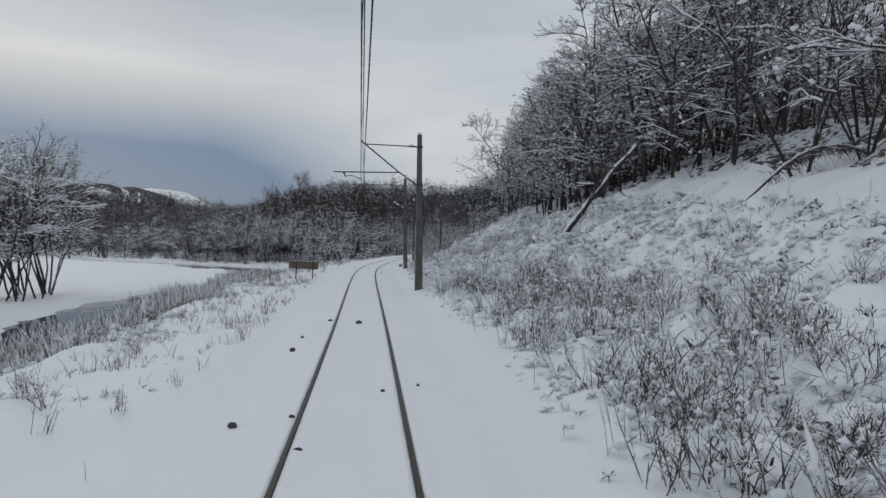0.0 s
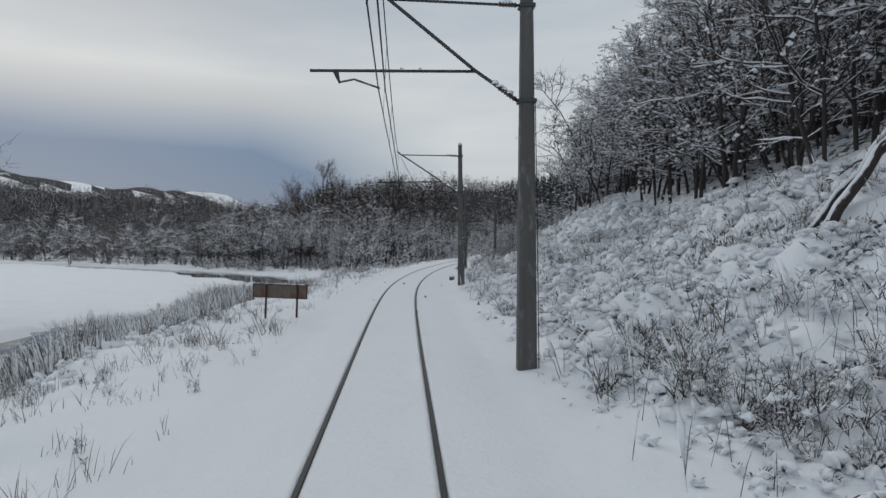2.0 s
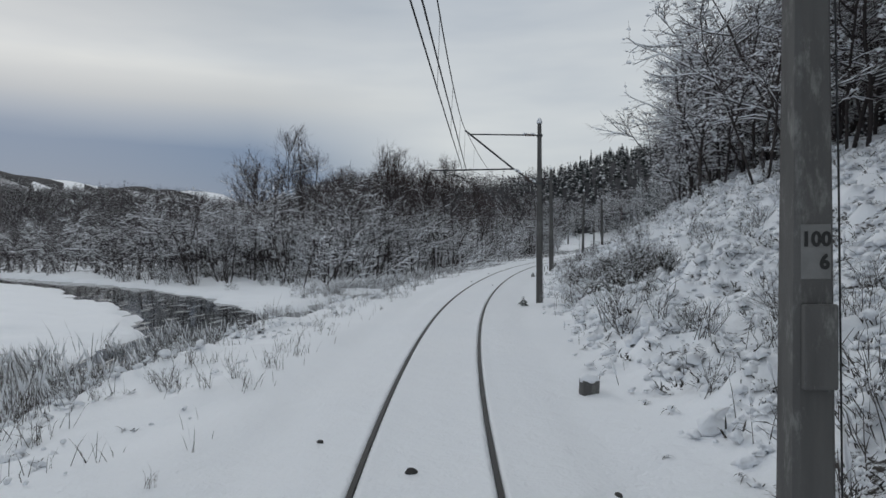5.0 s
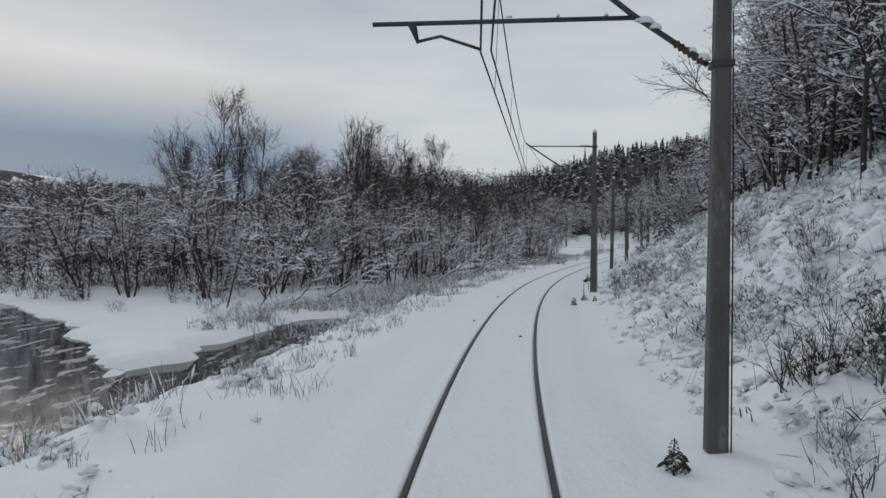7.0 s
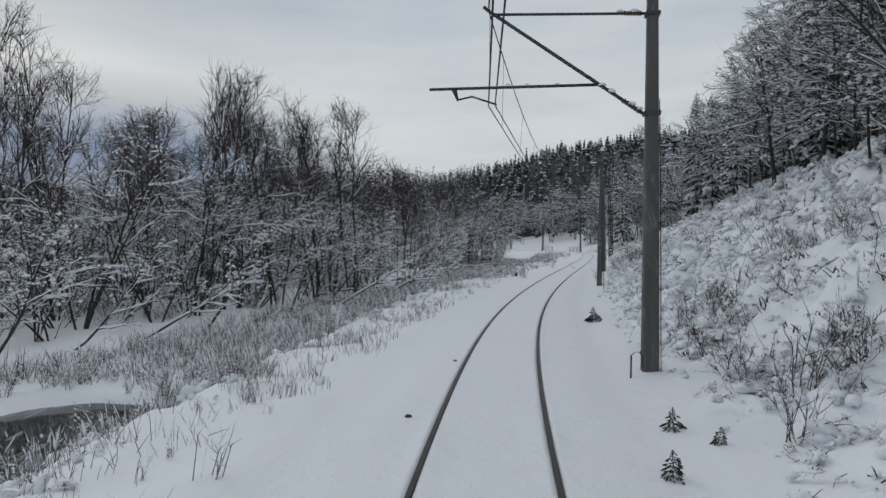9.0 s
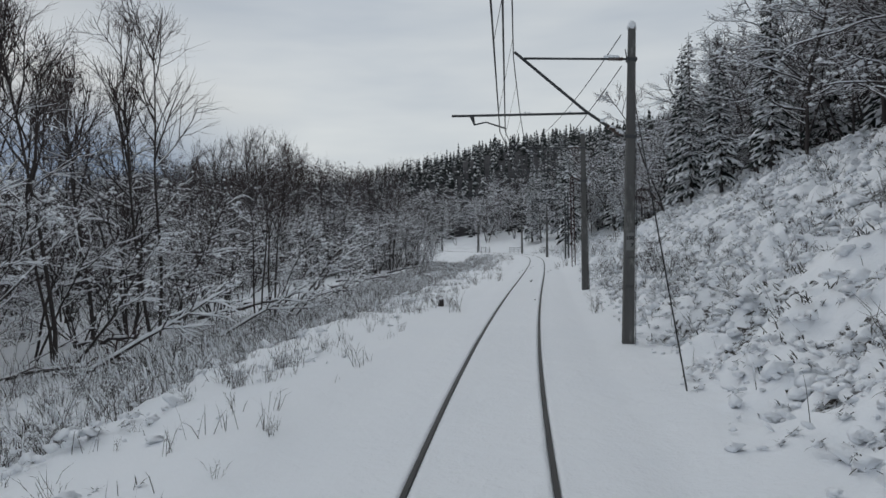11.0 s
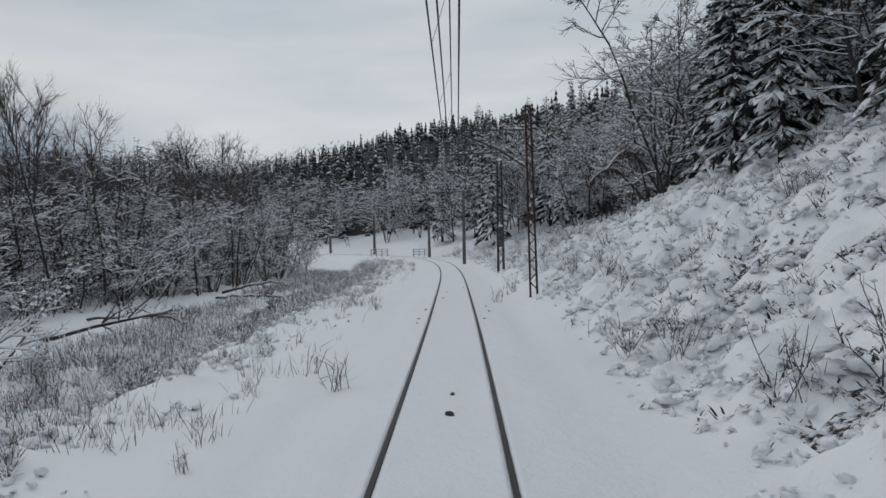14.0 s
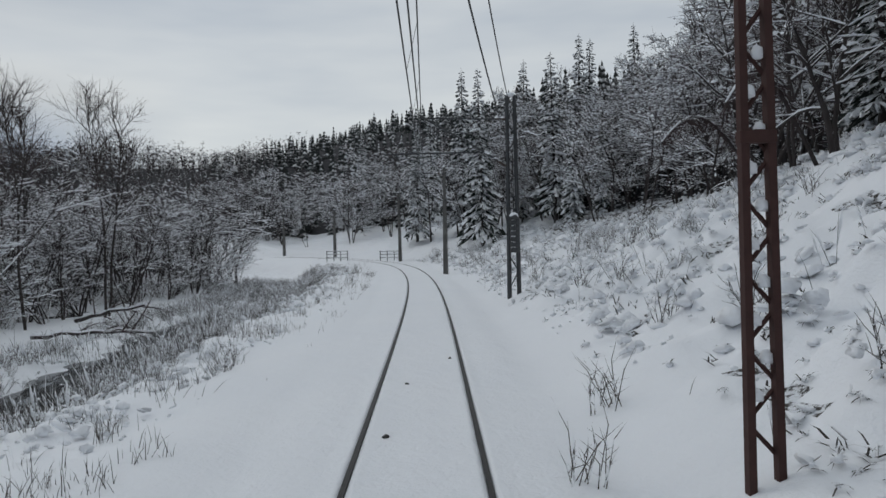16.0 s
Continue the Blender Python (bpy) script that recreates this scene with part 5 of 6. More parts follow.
def bush(seed):
    """A thin many-stemmed bush, a metre high, as triangles with a slot each: twigs 1, snow 0."""
    rng = np.random.RandomState(seed)
    k = 11
    b = np.stack([*rng.normal(0, 0.10, (2, k)), np.full(k, -0.1)], -1)
    p0 = branch_paths(rng, b, np.stack([*rng.normal(0, 0.38, (2, k)), np.ones(k)], -1), rng.uniform(0.5, 1.1, k), 4, 0.12, 0.02)
    s1, d1, _, _ = branch_off(rng, p0, 5, 0.25, 1.0, (0.35, 0.9), 1.0)
    p1 = branch_paths(rng, s1, d1, rng.uniform(0.12, 0.4, len(s1)), 3, 0.15, 0.05)
    sets = [(vtube(p0, np.broadcast_to(np.array([0.010, 0.008, 0.006, 0.003]), p0.shape[:2]), 3), 1), (vtube(p1, np.broadcast_to(np.array([0.006, 0.005, 0.002]), p1.shape[:2]), 3), 1)]
    ends = np.concatenate([p1[:, 1:].reshape(-1, 3), p0[:, 1:].reshape(-1, 3)])
    c = ends[rng.randint(len(ends), size=34)]
    star = np.array([(1, 0, 0), (0, 1, 0), (-1, 0, 0), (0, -1, 0), (0, 0, 1.1), (0, 0, -0.8)], float)
    v = c[:, None] + star[None] * rng.uniform(0.012, 0.045, (34, 1, 1)) * rng.uniform(0.6, 1.4, (34, 6, 1))
    f = (np.arange(34) * 6)[:, None, None] + np.array([(0, 1, 4), (1, 2, 4), (2, 3, 4), (3, 0, 4), (1, 0, 5), (2, 1, 5), (3, 2, 5), (0, 3, 5)])[None]
    sets.append(((v.reshape(-1, 3), f.reshape(-1, 3)), 0))
    vs, fs, ss, n = [], [], [], 0
    for (pv, pf), slot in sets:
        vs.append(pv)
        fs.append(pf + n)
        ss.append(np.full(len(pf), slot))
        n += len(pv)
    return np.concatenate(vs), np.concatenate(fs), np.concatenate(ss)


BUSHES = [bush(960 + i) for i in range(6)]


def thicket(name, label, seed, count, area, share, scale, mat=None):
    """Many bare bushes as one joined mesh."""
    rng = np.random.RandomState(seed)
    p, r, l = spread(rng, count, *area, share)
    vs, fs, ss, n = [], [], [], 0
    for c in p:
        v, f, k = BUSHES[rng.randint(6)]
        a, q = rng.rand() * 6.28, rng.uniform(*scale)
        w = v @ np.array([[math.cos(a), math.sin(a), 0], [-math.sin(a), math.cos(a), 0], [0, 0, rng.uniform(0.75, 1.1)]]) * q + c
        vs.append(w)
        fs.append(f + n)
        ss.append(k)
        n += len(v)
    bulk(name, np.concatenate(vs), np.concatenate(fs), [SNOW, mat or BRUSH], np.concatenate(ss), label, "undergrowth")


def twiggy(r, l):
    """How thick the thin dry shoots stand on the slope."""
    low = np.interp(r, [0, 32, 40, 52, 60, 84, 92, 112, 120, 166, 174, 205, 220], [1.0, 0.9, 0.25, 0.35, 0.4, 0.35, 0.14, 0.2, 0.10, 0.12, 0.10, 0.10, 0.25])
    high = np.interp(r, [0, 54, 64, 84, 100, 112, 120, 220], [0.15, 0.2, 0.28, 0.18, 0.10, 0.10, 0.10, 0.10])
    u = ramp(l, 7.5, 10.0)
    return low * (1 - u) + high * u


def tufted(r, l, x, y):
    return ramp(vnoise(x, y, 5.0, 42) + 0.45 * (vnoise(x, y, 0.9, 48) - 0.5), 0.22, 0.52) * ramp(vnoise(x, y, 0.45, 49), 0.25, 0.6) * ramp(l, 2.6, 3.8)


lobes("snowy_brambles", "snow-laden brambles on the cutting slope, dark stalks in the gaps", 31, 52000, (1, 236, 3.0, 16.5), lobe_size, lobe_share)
lobes("toe_brambles", "small snow tufts at the foot of the cutting slope", 30, 11000, (1, 236, 2.7, 6.0), lambda r, l: 0.075 + 0 * r, lambda r, l, x, y: (0.25 + 0.75 * ramp(vnoise(x, y, 1.4, 47), 0.35, 0.65)) * ramp(l, 2.6, 3.9) * np.interp(r, [0, 165, 175, 240], [1, 1, 0.4, 0.5]))
def tufts(name, label, seed, count, area, share, blades=7):
    """Short dark tufts of dead leaves and stalks that also stand in for the shade under overhanging snow."""
    rng = np.random.RandomState(seed)
    p, r, l = spread(rng, count, *area, share)
    n = len(p)
    out = np.stack(along(r, l + 0.5), -1) - np.stack(along(r, l), -1)
    out /= np.linalg.norm(out, axis=1, keepdims=True)
    size = np.repeat(rng.uniform(0.09, 0.24, n), blades)
    b = np.repeat(p + np.stack([0 * r, 0 * r, rng.uniform(0.0, 0.12, n)], -1), blades, 0) + rng.normal(0, 0.05, (n * blades, 3))
    d = rng.normal(0, 0.55, (n * blades, 3))
    d[:, :2] -= 0.45 * np.repeat(out, blades, 0)
    d[:, 2] = rng.uniform(-0.25, 0.9, n * blades)
    t = b + d * size[:, None]
    v, f = stalks(b, t, rng.uniform(0.008, 0.022, n * blades), rng)
    bulk(name, v, f, [SNOW, DEAD_LEAF], np.ones(len(f), int), label, "undergrowth")


tufts("leaf_and_shade_tufts", "dark tufts of dead leaves that also stand in for shade in gaps of the snow on the slope", 24, 17000, (1, 236, 3.3, 16.0), lambda r, l, x, y: np.interp(r, [0, 28, 36, 74, 86, 114, 122, 163, 174, 236], [0.4, 0.4, 0.95, 0.95, 0.6, 0.6, 0.95, 0.95, 0.2, 0.25]) * ramp(vnoise(x, y, 0.7, 57) + 0.4 * (vnoise(x, y, 3.0, 58) - 0.5), 0.42, 0.62) * ramp(l, 3.2, 4.2))
thicket("slope_thicket", "thicket of thin bare twigs furred with snow on the cutting slope", 29, 4300, (1, 236, 3.6, 16.0), lambda r, l, x, y: ramp(vnoise(x, y, 2.6, 42), 0.3, 0.55) * twiggy(r, l), (0.55, 1.25))
thicket("dark_thicket", "dense dark leafy bushes with a little snow beside a mast", 27, 150, (77.2, 82.5, 4.0, 7.2), lambda r, l, x, y: ramp(vnoise(x, y, 1.8, 54), 0.2, 0.4), (0.6, 1.0), DEAD_LEAF)
thicket("wood_brush", "low twiggy brush under the riverside trees", 26, 1500, (113, 248, -46, -18), lambda r, l, x, y: ramp(-l - np.interp(r, EDGE_ROW, EDGE), -1.0, 4.0) * ramp(vnoise(x, y, 5.0, 55), 0.2, 0.5) * (np.minimum(to_line(x, y, RIVER) - 4.5, to_line(x, y, STREAM) - 2.5) > 0), (1.0, 2.4))
thicket("riverside_thicket", "thin twiggy brush between embankment and riverside wood", 25, 1900, (103, 240, -16.5, -6.0), lambda r, l, x, y: ramp(vnoise(x, y, 3.0, 56), 0.2, 0.45) * ramp(-l - bank_brow(r), 0.2, 1.6) * (np.minimum(to_line(x, y, STREAM) - 2.2, to_line(x, y, POOL) - 1.0) > 0), (0.45, 1.05))
thicket("bank_thicket", "low bare bushes along the embankment's edge", 28, 2200, (1, 236, -10.5, -3.6), lambda r, l, x, y: ramp(vnoise(x, y, 1.6, 52), 0.45, 0.65) * (0.12 + ramp(-l - bank_brow(r), -2.2, 0.5)), (0.25, 0.7))
snowed_stems("dry_thicket", "grey thicket of thin dry shoots furred with snow", 33, 22000, (0, 236, 2.9, 16.5), (0.22, 0.85), 0.24, 0.0062, lambda r, l, x, y: tufted(r, l, x, y) * twiggy(r, l), 0.5)
lobes("forest_undergrowth", "snow-laden twigs and brush under the hillside trees", 34, 5200, (5, 245, 11.0, 28.0), lambda r, l: 0.13 + 0 * r, lambda r, l, x, y: (l > treeline(r) - 0.5) * 1.0, 9, 7.0)
# left bank
lobes("bank_tussocks", "low snow-covered tussocks along the embankment edge", 35, 15000, (0, 236, -9.0, -3.0), lambda r, l: 0.06 + 0.04 * ramp(-l - bank_brow(r), -2.5, -0.3), lambda r, l, x, y: (0.28 * ramp(-l, 3.0, 4.2) + ramp(-l - bank_brow(r), -2.4, -0.4)) * ramp(vnoise(x, y, 1.3, 43), 0.4, 0.6) * 0.75, 8, 2.0)
stems("bank_grass", "sparse dry grass stalks poking through the snow", 36, 60000, (0, 236, -8.5, -2.8), (0.08, 0.40), 0.5, 0.0055, lambda r, l, x, y: ramp(vnoise(x, y, 0.6, 44) + 0.5 * (vnoise(x, y, 3.0, 53) - 0.5) + 0.2 * ramp(-l - bank_brow(r), -3.0, 0), 0.68, 0.92))
snowed_stems("reed_bed", "dense grey-brown reeds and willow shoots along the water", 37, 42000, (2, 87, -15.5, -7.0), (0.35, 1.15), 0.22, 0.010, lambda r, l, x, y: ramp(vnoise(x, y, 4.0, 45), 0.12, 0.35) * ramp(-l - bank_brow(r), 0.5, 1.7), 0.3, REED)
snowed_stems("riverside_brush", "low dry brush between embankment and wood", 38, 27000, (103, 238, -17.0, -5.6), (0.25, 0.95), 0.3, 0.010, lambda r, l, x, y: ramp(vnoise(x, y, 4.0, 46), 0.2, 0.5) * ramp(-l - bank_brow(r), 0.5, 1.8), 0.3, REED)
lobes("riverside_tussocks", "snowy tussocks and bent brush by the stream", 39, 4200, (103, 238, -17.0, -6.0), lambda r, l: 0.10 + 0 * r, None, 10, 3.0)
lobes("reed_snow", "snow caught in reeds and willow shoots", 40, 2400, (2, 88, -15.0, -7.6), lambda r, l: 0.075 + 0 * r, None, 8, 6.0)


# ---------------------------------------------------------------- single things beside the line
def zat(x, y):
    return float(ground_z(np.array([x]), np.array([y]))[0])


def rock(size, seed):
    """A small broken stone."""
    rng = np.random.RandomState(seed)
    bm = bmesh.new()
    bmesh.ops.create_icosphere(bm, subdivisions=2, radius=1.0)
    for v in bm.verts:
        n = v.co.normalized()
        k = 1 + 0.3 * noise.noise(n * 1.4 + Vector((seed, 0, 0))) + 0.12 * noise.noise(n * 4 + Vector((0, seed, 0)))
        v.co = Vector((n.x * size[0], n.y * size[1], n.z * size[2])) * k
    me = bpy.data.meshes.new("stone")
    bm.to_mesh(me)
    bm.free()
    me.materials.append(STONE)
    return me


STONES = [
    (-3.61, 21.9), (-2.65, 21.2), (-3.57, 16.1), (-3.06, 9.8), (-1.94, 8.7), (-1.18, 12.0), (-0.6, 12.5), (-2.33, 10.2), (-3.76, 18.2), (-4.52, 51.7), (-6.56, 50.1),
    (-4.38, 45.6), (-6.44, 60.9), (-5.12, 60.0), (-4.28, 60.5), (-7.69, 62.0), (7.3, 142.5), (11.05, 156.0), (10.61, 154.7), (13.18, 166.7), (12.83, 165.5), (16.49, 169.5),
    (15.99, 167.8), (15.11, 165.8), (14.09, 169.2), (-5.94, 93.5), (-3.77, 106.6), (-4.78, 102.1), (-4.81, 90.0), (18.61, 178.8), (17.12, 176.7), (16.03, 173.7),
]
BIG = {0: 1.5, 1: 1.6, 2: 1.7, 3: 1.6, 9: 1.2, 12: 1.2, 18: 1.2}
for n, (sx, sy) in enumerate(STONES):
    k = 0.75 * BIG.get(n, 0.75) * (0.8 + 0.4 * ((n * 37) % 10) / 10)
    ob = tagged(new("stone", rock((0.085 * k, 0.055 * k, 0.05 * k), n)), "dark ballast stone lying in the snow", "stone", "stones by the track")
    ob.matrix_world = pose(sx, sy, zat(sx, sy) + 0.02 * k, 0, 0, n * 47)


def sign_board():
    m = Mat("rusted_sheet", 0.85, 0.1)
    base = m.mix(m.noise(3.5, 5, 0.65), (0.10, 0.086, 0.075), (0.21, 0.18, 0.15))
    base = m.mix(m.step(m.noise(1.8, 4, 0.6, stretch=(2.5, 1, 0.6)), 0.5, 0.62), base, (0.15, 0.082, 0.055))
    m.color(m.mix(m.step(m.noise(9, 3), 0.68, 0.8), base, (0.22, 0.20, 0.18)))
    sheet = m.bump(m.noise(30, 4), 0.3, 0.005).m
    sign = tagged(new("sign_board"), "back of a rusted sheet metal sign on two thin posts", "sign")
    sign.matrix_world = pose(-8.76, 43.85, 0.09, 0, 2.5, -3)
    b = Bits()
    b.box((-0.9, -0.012, 0.55), (0.9, 0.012, 0.98), bevel=0.004)
    panel = part("panel", b.mesh("panel", sheet), sign)
    for lo, hi in (((-0.92, -0.025, 0.965), (0.92, 0.025, 0.995)), ((-0.92, -0.025, 0.535), (0.92, 0.025, 0.56)), ((0.885, -0.025, 0.56), (0.92, 0.025, 0.965)), ((-0.92, -0.025, 0.56), (-0.885, 0.025, 0.965))):
        b = Bits()
        b.box(lo, hi, bevel=0.004)
        part("rim", b.mesh("rim", RUST), panel)
    for x in (-0.45, 0.60):
        b = Bits()
        b.box((x - 0.03, -0.075, -0.9), (x + 0.03, -0.027, 0.97), bevel=0.006)
        part("post", b.mesh("post", RUST), sign)
    for i in range(6):
        lumps("snow_strip", sign, [((-0.75 + 0.3 * i, 0, 0.99), (0.12, 0.025, 0.025))])


sign_board()


def leaning_trunk(foot, head, r, seed, label, limbs=12):
    """A fallen stem with stubs of limbs and snow along its back."""
    rng = np.random.RandomState(seed)
    foot, head = np.array(foot), np.array(head)
    thing = tagged(new("fallen_tree"), label, "fallen tree", "fallen trees")
    us = np.linspace(0, 1, 9)
    bend = rng.uniform(-0.15, 0.15, 2)
    line = np.array([foot + (head - foot) * u + np.array([bend[0] * math.sin(u * 3.1), bend[1] * math.sin(u * 3.1), 0.12 * math.sin(u * 3.1)]) + rng.normal(0, 0.05, 3) for u in us])
    b = Bits()
    b.tube(line, np.linspace(r, r * 0.4, 9), 8)
    part("trunk", b.mesh("trunk", BARK, True), thing)
    b = Bits()
    b.tube(line + np.array([-r * 0.2, 0, r * 0.6]), np.linspace(r * 0.75, r * 0.4, 9) * rng.uniform(0.7, 1.2, 9), 7, flat=0.8)
    part("snow_ridge", b.mesh("snow_ridge", SNOW, True), thing)
    ahead = (head - foot) / np.linalg.norm(head - foot)
    for _ in range(limbs):
        u = rng.uniform(0.25, 0.97)
        p = np.array([np.interp(u, us, line[:, k]) for k in range(3)])
        d = ahead * 0.7 + rng.normal(0, 0.55, 3)
        d = d / np.linalg.norm(d) * rng.uniform(0.7, 2.0)
        mid = p + d * 0.5 + rng.normal(0, 0.08, 3) + (0, 0, 0.08)
        b = Bits()
        b.tube([p, mid, p + d], [r * 0.35, r * 0.24, 0.012], 5)
        for _ in range(7):
            w = rng.uniform(0.3, 1.0)
            q = p + d * w
            spike(b, q, q + (d * 0.3 + rng.normal(0, 0.28, 3)), 0.012, 0)
        part("limb", b.mesh("limb", TWIG), thing)


leaning_trunk((6.9, 40.0, zat(6.9, 40.0) - 0.1), (11.2, 40.8, 8.0), 0.17, 1, "snow-covered dead trunk leaning against the standing trees")
leaning_trunk((6.6, 40.6, zat(6.6, 40.6) - 0.1), (10.8, 41.9, 7.3), 0.12, 2, "thin snow-covered dead trunk leaning beside another")
def leaning_alder(x, y, size, turn, kind):
    """A snow-laden alder grown far over; turn is the way it leans, from east."""
    seed, mesh = kind
    thing = tagged(new("leaning_alder"), "snow-laden alder leaning far over at the wood's edge", "tree", "leaning riverside trees")
    own = np.random.RandomState(seed).rand() * 2 * math.pi
    thing.matrix_world = Matrix.Translation((x, y, zat(x, y) + 0.1)) @ Matrix.Rotation(radians(turn) - own, 4, "Z") @ Matrix.Scale(size, 4)
    for nm, me in zip(("trunk", "crown"), mesh):
        part(nm, me, thing)


LIMBY = [(350 + i, tree_meshes("leaning_stem", 350 + i, 8.0, 1, 0, lean, 0.22, 11, 4, 3, 0.30, (0.4, 0.9), 1.0, 0.05, 0.09, 0.010, 0.075, 90)) for i, lean in enumerate((0.8, 1.2, 0.45, 1.7))]
for n, (x, y, size, turn) in enumerate(((-4.0, 154.5, 0.95, 12), (-3.8, 155.0, 0.9, -8), (-4.5, 154.0, 0.85, 30), (-9.5, 139.0, 0.9, 15), (-10.2, 141.0, 0.8, -10), (-5.0, 158.0, 0.9, -15), (-12.0, 136.0, 0.9, 40), (-2.5, 168.0, 0.75, 20), (-20.0, 118.5, 0.85, -20), (-18.5, 121.5, 0.9, 10), (-21.5, 116.5, 0.75, -40), (-17.0, 124.5, 0.8, 0), (-14.8, 127.5, 0.85, -25), (-1.0, 172.0, 0.8, -5), (-23.5, 119.5, 0.9, 160), (-6.8, 148.5, 0.85, 5))):
    leaning_alder(x, y, size, turn, LIMBY[n % 4])
for n, (r, l0, l1, turn) in enumerate(((133, -17, -13.5, 4.0), (141, -19, -14.0, -3.0), (150, -18.5, -13.8, 5.0), (158, -20, -15, 2.0), (166, -17.5, -13.2, -4.0), (175, -19, -14.2, 3.5), (183, -21, -15, -2.5), (196, -18, -13.5, 3.0), (205, -20, -15, -3.0))):
    ax, ay = (float(q) for q in along(r, l0))
    bx, by = (float(q) for q in along(r + turn, l1))
    leaning_trunk((ax, ay, zat(ax, ay) + 0.2), (bx, by, zat(bx, by) + 0.5 + 0.35 * (n % 3)), 0.10 + 0.02 * (n % 3), 10 + n, "fallen alder stem under snow at the wood's edge")


def arched_tree(x, y, span, high, turn, seed):
    """A young tree bowed to the ground by snow."""
    rng = np.random.RandomState(seed)
    thing = tagged(new("bowed_tree"), "young tree bowed into an arch by its snow load", "tree", "bowed trees")
    thing.matrix_world = pose(x, y, zat(x, y), 0, 0, turn)
    us = np.linspace(0, 1, 11)
    arc = np.array([(span * u, 0.15 * math.sin(u * 5), high * math.sin(u * 2.5) - 0.2) for u in us])
    b = Bits()
    b.tube(arc, np.linspace(0.08, 0.03, 11), 6)
    part("trunk", b.mesh("trunk", BARK, True), thing)
    b = Bits()
    b.tube(arc[2:] + (0, 0, 0.06), np.linspace(0.08, 0.04, 9), 6, flat=0.8)
    part("snow_ridge", b.mesh("snow_ridge", SNOW, True), thing)
    b = Bits()
    for _ in range(420):
        u = rng.uniform(0.2, 1.0)
        p = np.array([np.interp(u, us, arc[:, k]) for k in range(3)])
        q = p + np.array([rng.normal(0.25, 0.35), rng.normal(0, 0.5), rng.uniform(-0.9, 0.35)]) * rng.uniform(0.4, 1.4)
        spike(b, p, q, 0.02, 0)
    part("crown", b.mesh("crown", TWIG), thing)


arched_tree(12.6, 30.0, 6.2, 2.7, -5, 1)
arched_tree(34.0, 184.0, -4.8, 3.2, 10, 2)
arched_tree(36.0, 189.0, -4.5, 2.8, -8, 3)
arched_tree(17.0, 78.0, -4.0, 2.6, 20, 4)


SHRUBS = [tree_meshes("shrub", 700 + i, 1.5, 6 + i, 0.6, 0.1, 0.25, 4, 3, 2, 0.4, thick=0.005, snow=0.012, tufts=14, twig_r=0.006, twig_mat=BRUSH) for i in range(5)]


def shrubs(spots, seed, scale, label, group):
    rng = np.random.RandomState(seed)
    for x, y in spots:
        thing = tagged(new("bare_shrub"), label, "shrub", group)
        s = rng.uniform(*scale)
        thing.matrix_world = Matrix.LocRotScale((x, y, zat(x, y)), Euler((0, 0, rng.rand() * 6.28)), (s, s, s))
        for nm, me in zip(("stem", "crown"), SHRUBS[rng.randint(5)]):
            part(nm, me, thing)


def weed_mesh(seed, n):
    """A tuft of thin dead stalks with a few side shoots."""
    rng = np.random.RandomState(seed)
    b = Bits()
    for _ in range(n):
        p = np.array([*rng.normal(0, 0.12, 2), -0.08])
        d = np.array([*rng.normal(0, 0.28, 2), 1.0])
        h = rng.uniform(0.45, 1.1)
        q = p + d * h * 0.6
        top = q + (d + np.array([*rng.normal(0, 0.3, 2), rng.uniform(-0.7, 0)])) * h * 0.4
        b.tube([p, q], [0.008, 0.006], 3, 0, False)
        spike(b, q, top, 0.006, 0)
        for _ in range(rng.randint(1, 4)):
            w = p + d * h * rng.uniform(0.25, 0.6)
            spike(b, w, w + np.array([*rng.normal(0, 0.13, 2), rng.uniform(0.05, 0.25)]), 0.006, 0)
    return b.mesh("weed", REED)


WEEDS = [weed_mesh(750 + i, 7 + 2 * i) for i in range(5)]


def weeds(spots, seed, scale, label, group):
    rng = np.random.RandomState(seed)
    for x, y in spots:
        s = rng.uniform(*scale)
        thing = tagged(new("weed_tuft", WEEDS[rng.randint(5)]), label, "dead weeds", group)
        thing.matrix_world = Matrix.LocRotScale((x, y, zat(x, y)), Euler((0, 0, rng.rand() * 6.28)), (s, s, s))


weeds([(2.5, 8.1), (2.2, 7.4), (17.6, 171.4), (7.8, 137.2), (19.2, 173.6), (3.4, 139.4)], 51, (0.9, 1.25), "tuft of dead brown weeds standing in deep snow by the track", "trackside weeds")
weeds([(9.3, 157.5), (-6.9, 99.7), (-7.8, 40.2), (-8.3, 40.6), (9.1, 158.9), (3.2, 141.6), (2.9, 141.2), (3.5, 141.5), (-9.0, 38.6), (-6.2, 24.0), (-10.6, 55.5), (-11.4, 92.0)], 52, (0.7, 1.1), "tuft of dead weeds on the embankment", "embankment weeds")
weeds(scatter(56, 240, 3, 230, -7.5, -2.8, 0.7), 56, (0.25, 0.7), "small tuft of dead weeds in the bank snow", "embankment weeds")
weeds(scatter(53, 80, 4, 230, 3.8, 14.5, 1.2), 53, (0.7, 1.3), "tuft of dead weeds on the cutting slope", "slope weeds")
shrubs([(-27, 113), (-21, 112.5), (-20, 114)] + scatter(54, 60, 118, 236, -14.0, -8.0, 1.4, dry), 54, (0.5, 0.9), "bare snowy bush by the stream", "stream bushes")
shrubs(scatter(57, 34, 5, 34, 4.2, 9.0, 1.1) + scatter(58, 14, 97, 116, 3.9, 8.0, 1.0) + scatter(60, 6, 84, 93, 4.4, 8.0, 0.9) + scatter(59, 20, 132, 152, 4.0, 8.5, 1.1), 57, (0.45, 0.8), "bare thin-stemmed shrub poking out of the slope snow", "slope shrubs")
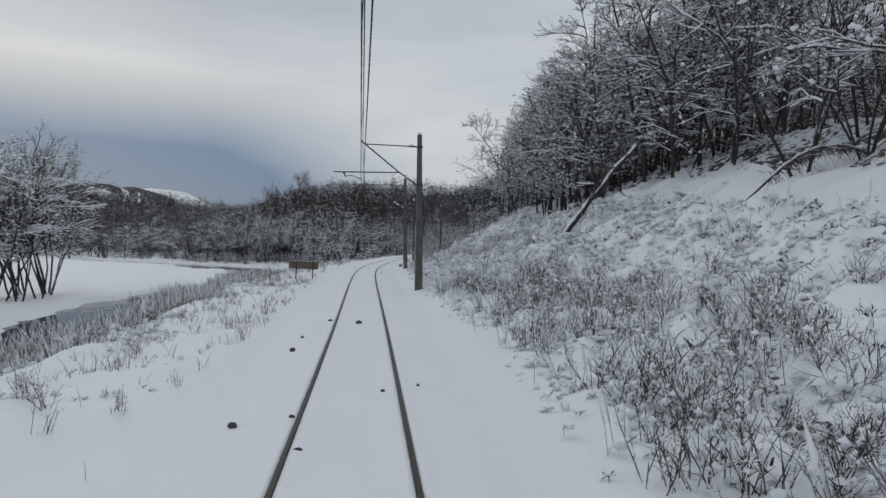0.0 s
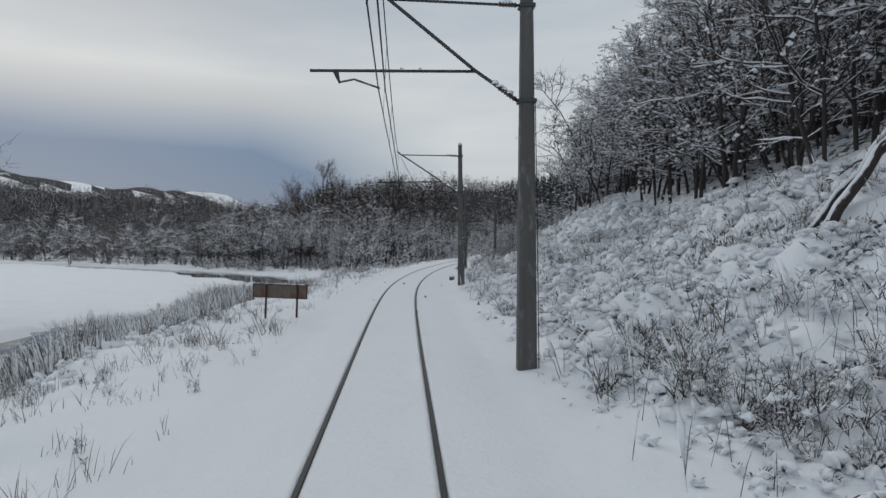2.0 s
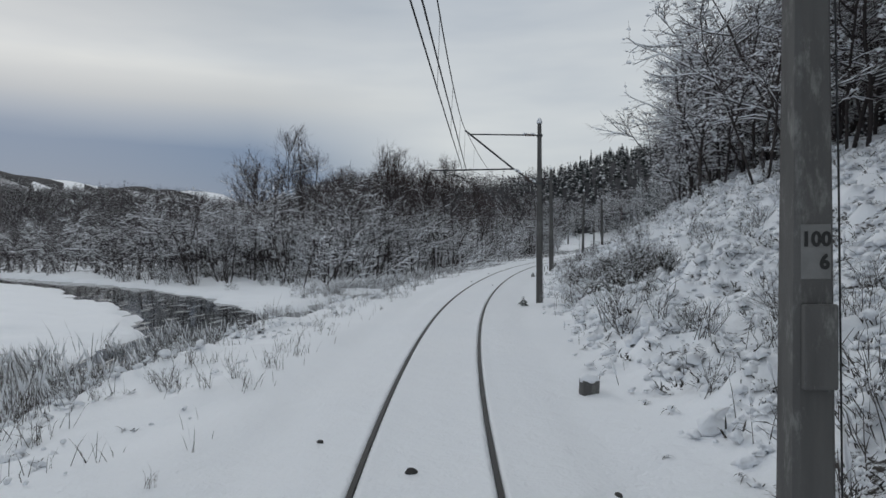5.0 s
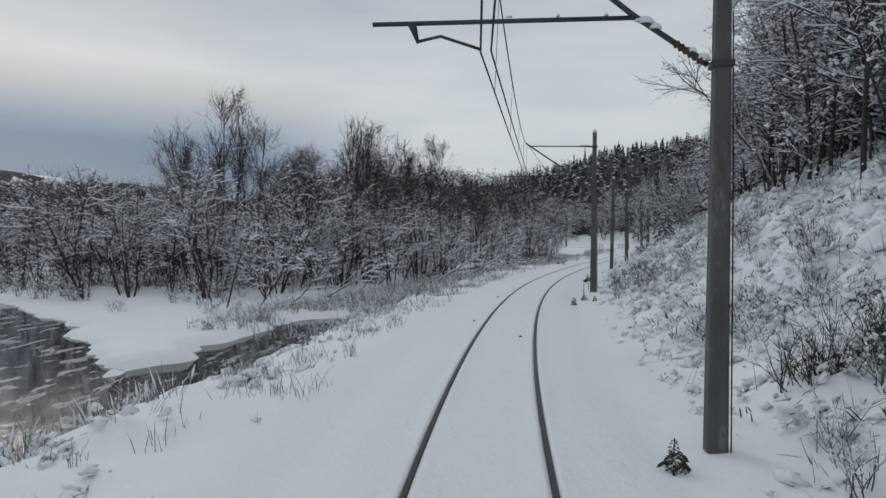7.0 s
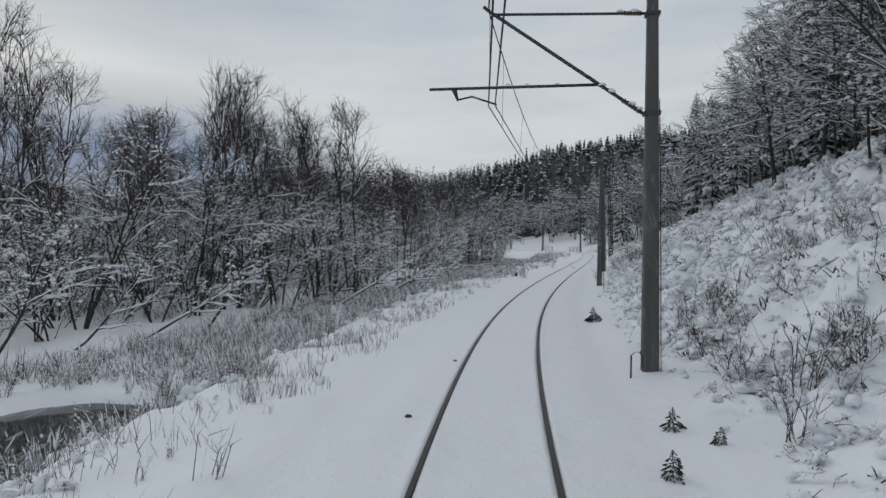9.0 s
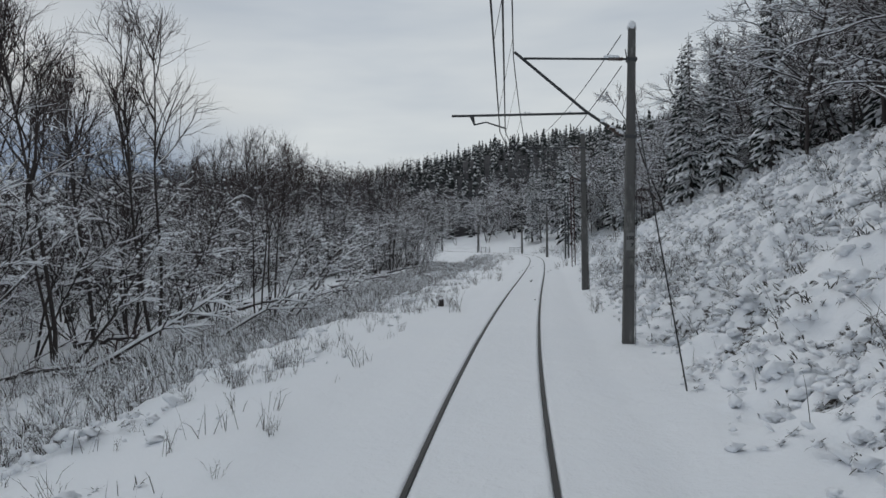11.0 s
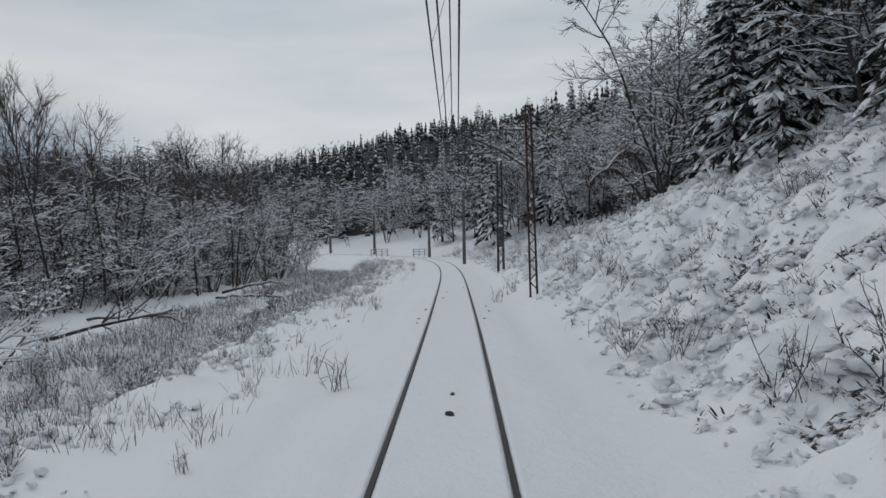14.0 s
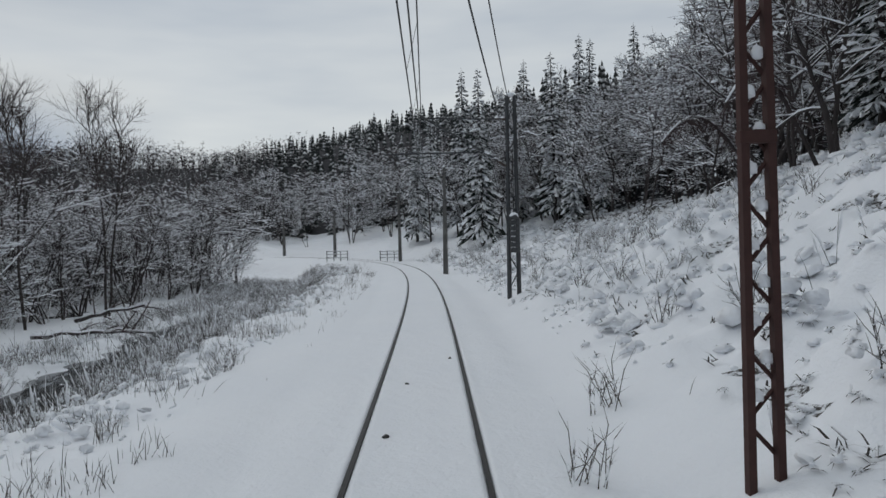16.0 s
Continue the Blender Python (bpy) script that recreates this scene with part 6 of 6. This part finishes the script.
shrubs(scatter(55, 36, 10, 86, -14.0, -8.6, 1.4, dry), 55, (0.7, 1.0), "willow bush among the reeds", "willow bushes")


def young_spruce(x, y, h, seed):
    t, c = spruce_bits(seed, h * 0.55, 0.8, 0.75, 0.17, 5)
    thing = tagged(new("young_spruce"), "knee-high young spruce poking out of the snow", "tree", "young spruces")
    thing.matrix_world = pose(x, y, zat(x, y))
    part("trunk", t.mesh("trunk", BARK), thing)
    part("crown", c.mesh("crown", YOUNG), thing)


YOUNG = snowed_material("young_needles", (0.015, 0.022, 0.016), (0.04, 0.05, 0.035), 0.45, 0.8, 14.0, 0.4)
for n, (x, y, h) in enumerate(((-1.91, 99.6, 0.6), (-1.2, 101.4, 0.55), (-3.9, 80.0, 0.7), (1.2, 114.0, 0.9), (-0.9, 100.6, 0.4), (-2.2, 47.5, 0.25))):
    young_spruce(x, y, h, 800 + n)


def hooked_pipe(x, y):
    z = zat(x, y)
    thing = tagged(new("hooked_pipe"), "thin bent steel pipe standing in the snow beside a mast", "pipe")
    thing.matrix_world = pose(x, y, z, 0, 0, 10)
    pts = [(0.16, 0, 0.18), (0.17, 0, 0.36), (0.12, 0, 0.46), (0.02, 0, 0.47), (-0.06, 0, 0.40), (-0.07, 0, -0.2)]
    beam("pipe", thing, pts, 0.018, STEEL, 8)
    lumps("snow_cap", thing, [((0.05, 0, 0.47), (0.08, 0.025, 0.035))])


hooked_pipe(-0.55, 104.9)


def stump(x, y, w, h, seed):
    b = Bits()
    rng = np.random.RandomState(seed)
    b.tube([(0, 0, -0.2), (0, 0, h * 0.3), (0.02, 0, h)], [w * 0.75, w * 0.55, w * 0.5], 9)
    thing = tagged(new("tree_stump"), "broken dark tree stump with a lid of snow", "stump", "stumps")
    thing.matrix_world = pose(x, y, zat(x, y), rng.uniform(-8, 8), rng.uniform(-8, 8), seed * 40)
    part("wood", b.mesh("wood", BARK), thing)
    lumps("snow_cap", thing, [((0, 0, h - 0.02), (w * 0.5, w * 0.5, w * 0.3))])


for n, (x, y, w, h) in enumerate(((3.2, 141.4, 0.2, 0.28), (9.3, 36.9, 0.3, 0.22), (10.4, 36.0, 0.28, 0.2))):
    stump(x, y, w, h, n + 1)


def marker_block(x, y):
    b = Bits()
    b.box((-0.14, -0.12, -0.3), (0.14, 0.12, 0.24), bevel=0.02)
    thing = tagged(new("concrete_block"), "small grey concrete block with a snow lid beside the track", "concrete block")
    thing.matrix_world = pose(x, y, zat(x, y), 3, 2, 12)
    part("block", b.mesh("block", CONCRETE), thing)
    lumps("snow_cap", thing, [((0, 0, 0.23), (0.17, 0.15, 0.10))])


marker_block(-3.85, 65.0)


def bridge_rail(x, y, turn):
    thing = tagged(new("bridge_railing"), "short steel bridge railing with snow on its bars", "railing", "bridge railings")
    thing.matrix_world = pose(x, y, zat(x, y), 0, 0, turn)
    for i in range(4):
        beam("post", thing, [(-1.2 + 0.8 * i, 0, -0.3), (-1.2 + 0.8 * i, 0, 1.15)], 0.045, STEEL, 6)
    for h in (0.4, 0.78, 1.12):
        beam("bar", thing, [(-1.3, 0, h), (1.3, 0, h)], 0.035, STEEL, 6)
        lumps("snow_strip", thing, [((0, 0, h + 0.03), (1.2, 0.05, 0.05))])


bridge_rail(27.2, 245.5, -20)
bridge_rail(32.6, 241.5, -25)
concrete_mast(29.6, 262.0, 6.6, 70, (-0.6, -0.3, 0))
concrete_mast(24.0, 277.0, 6.6, 75, (-0.6, -0.3, 0))
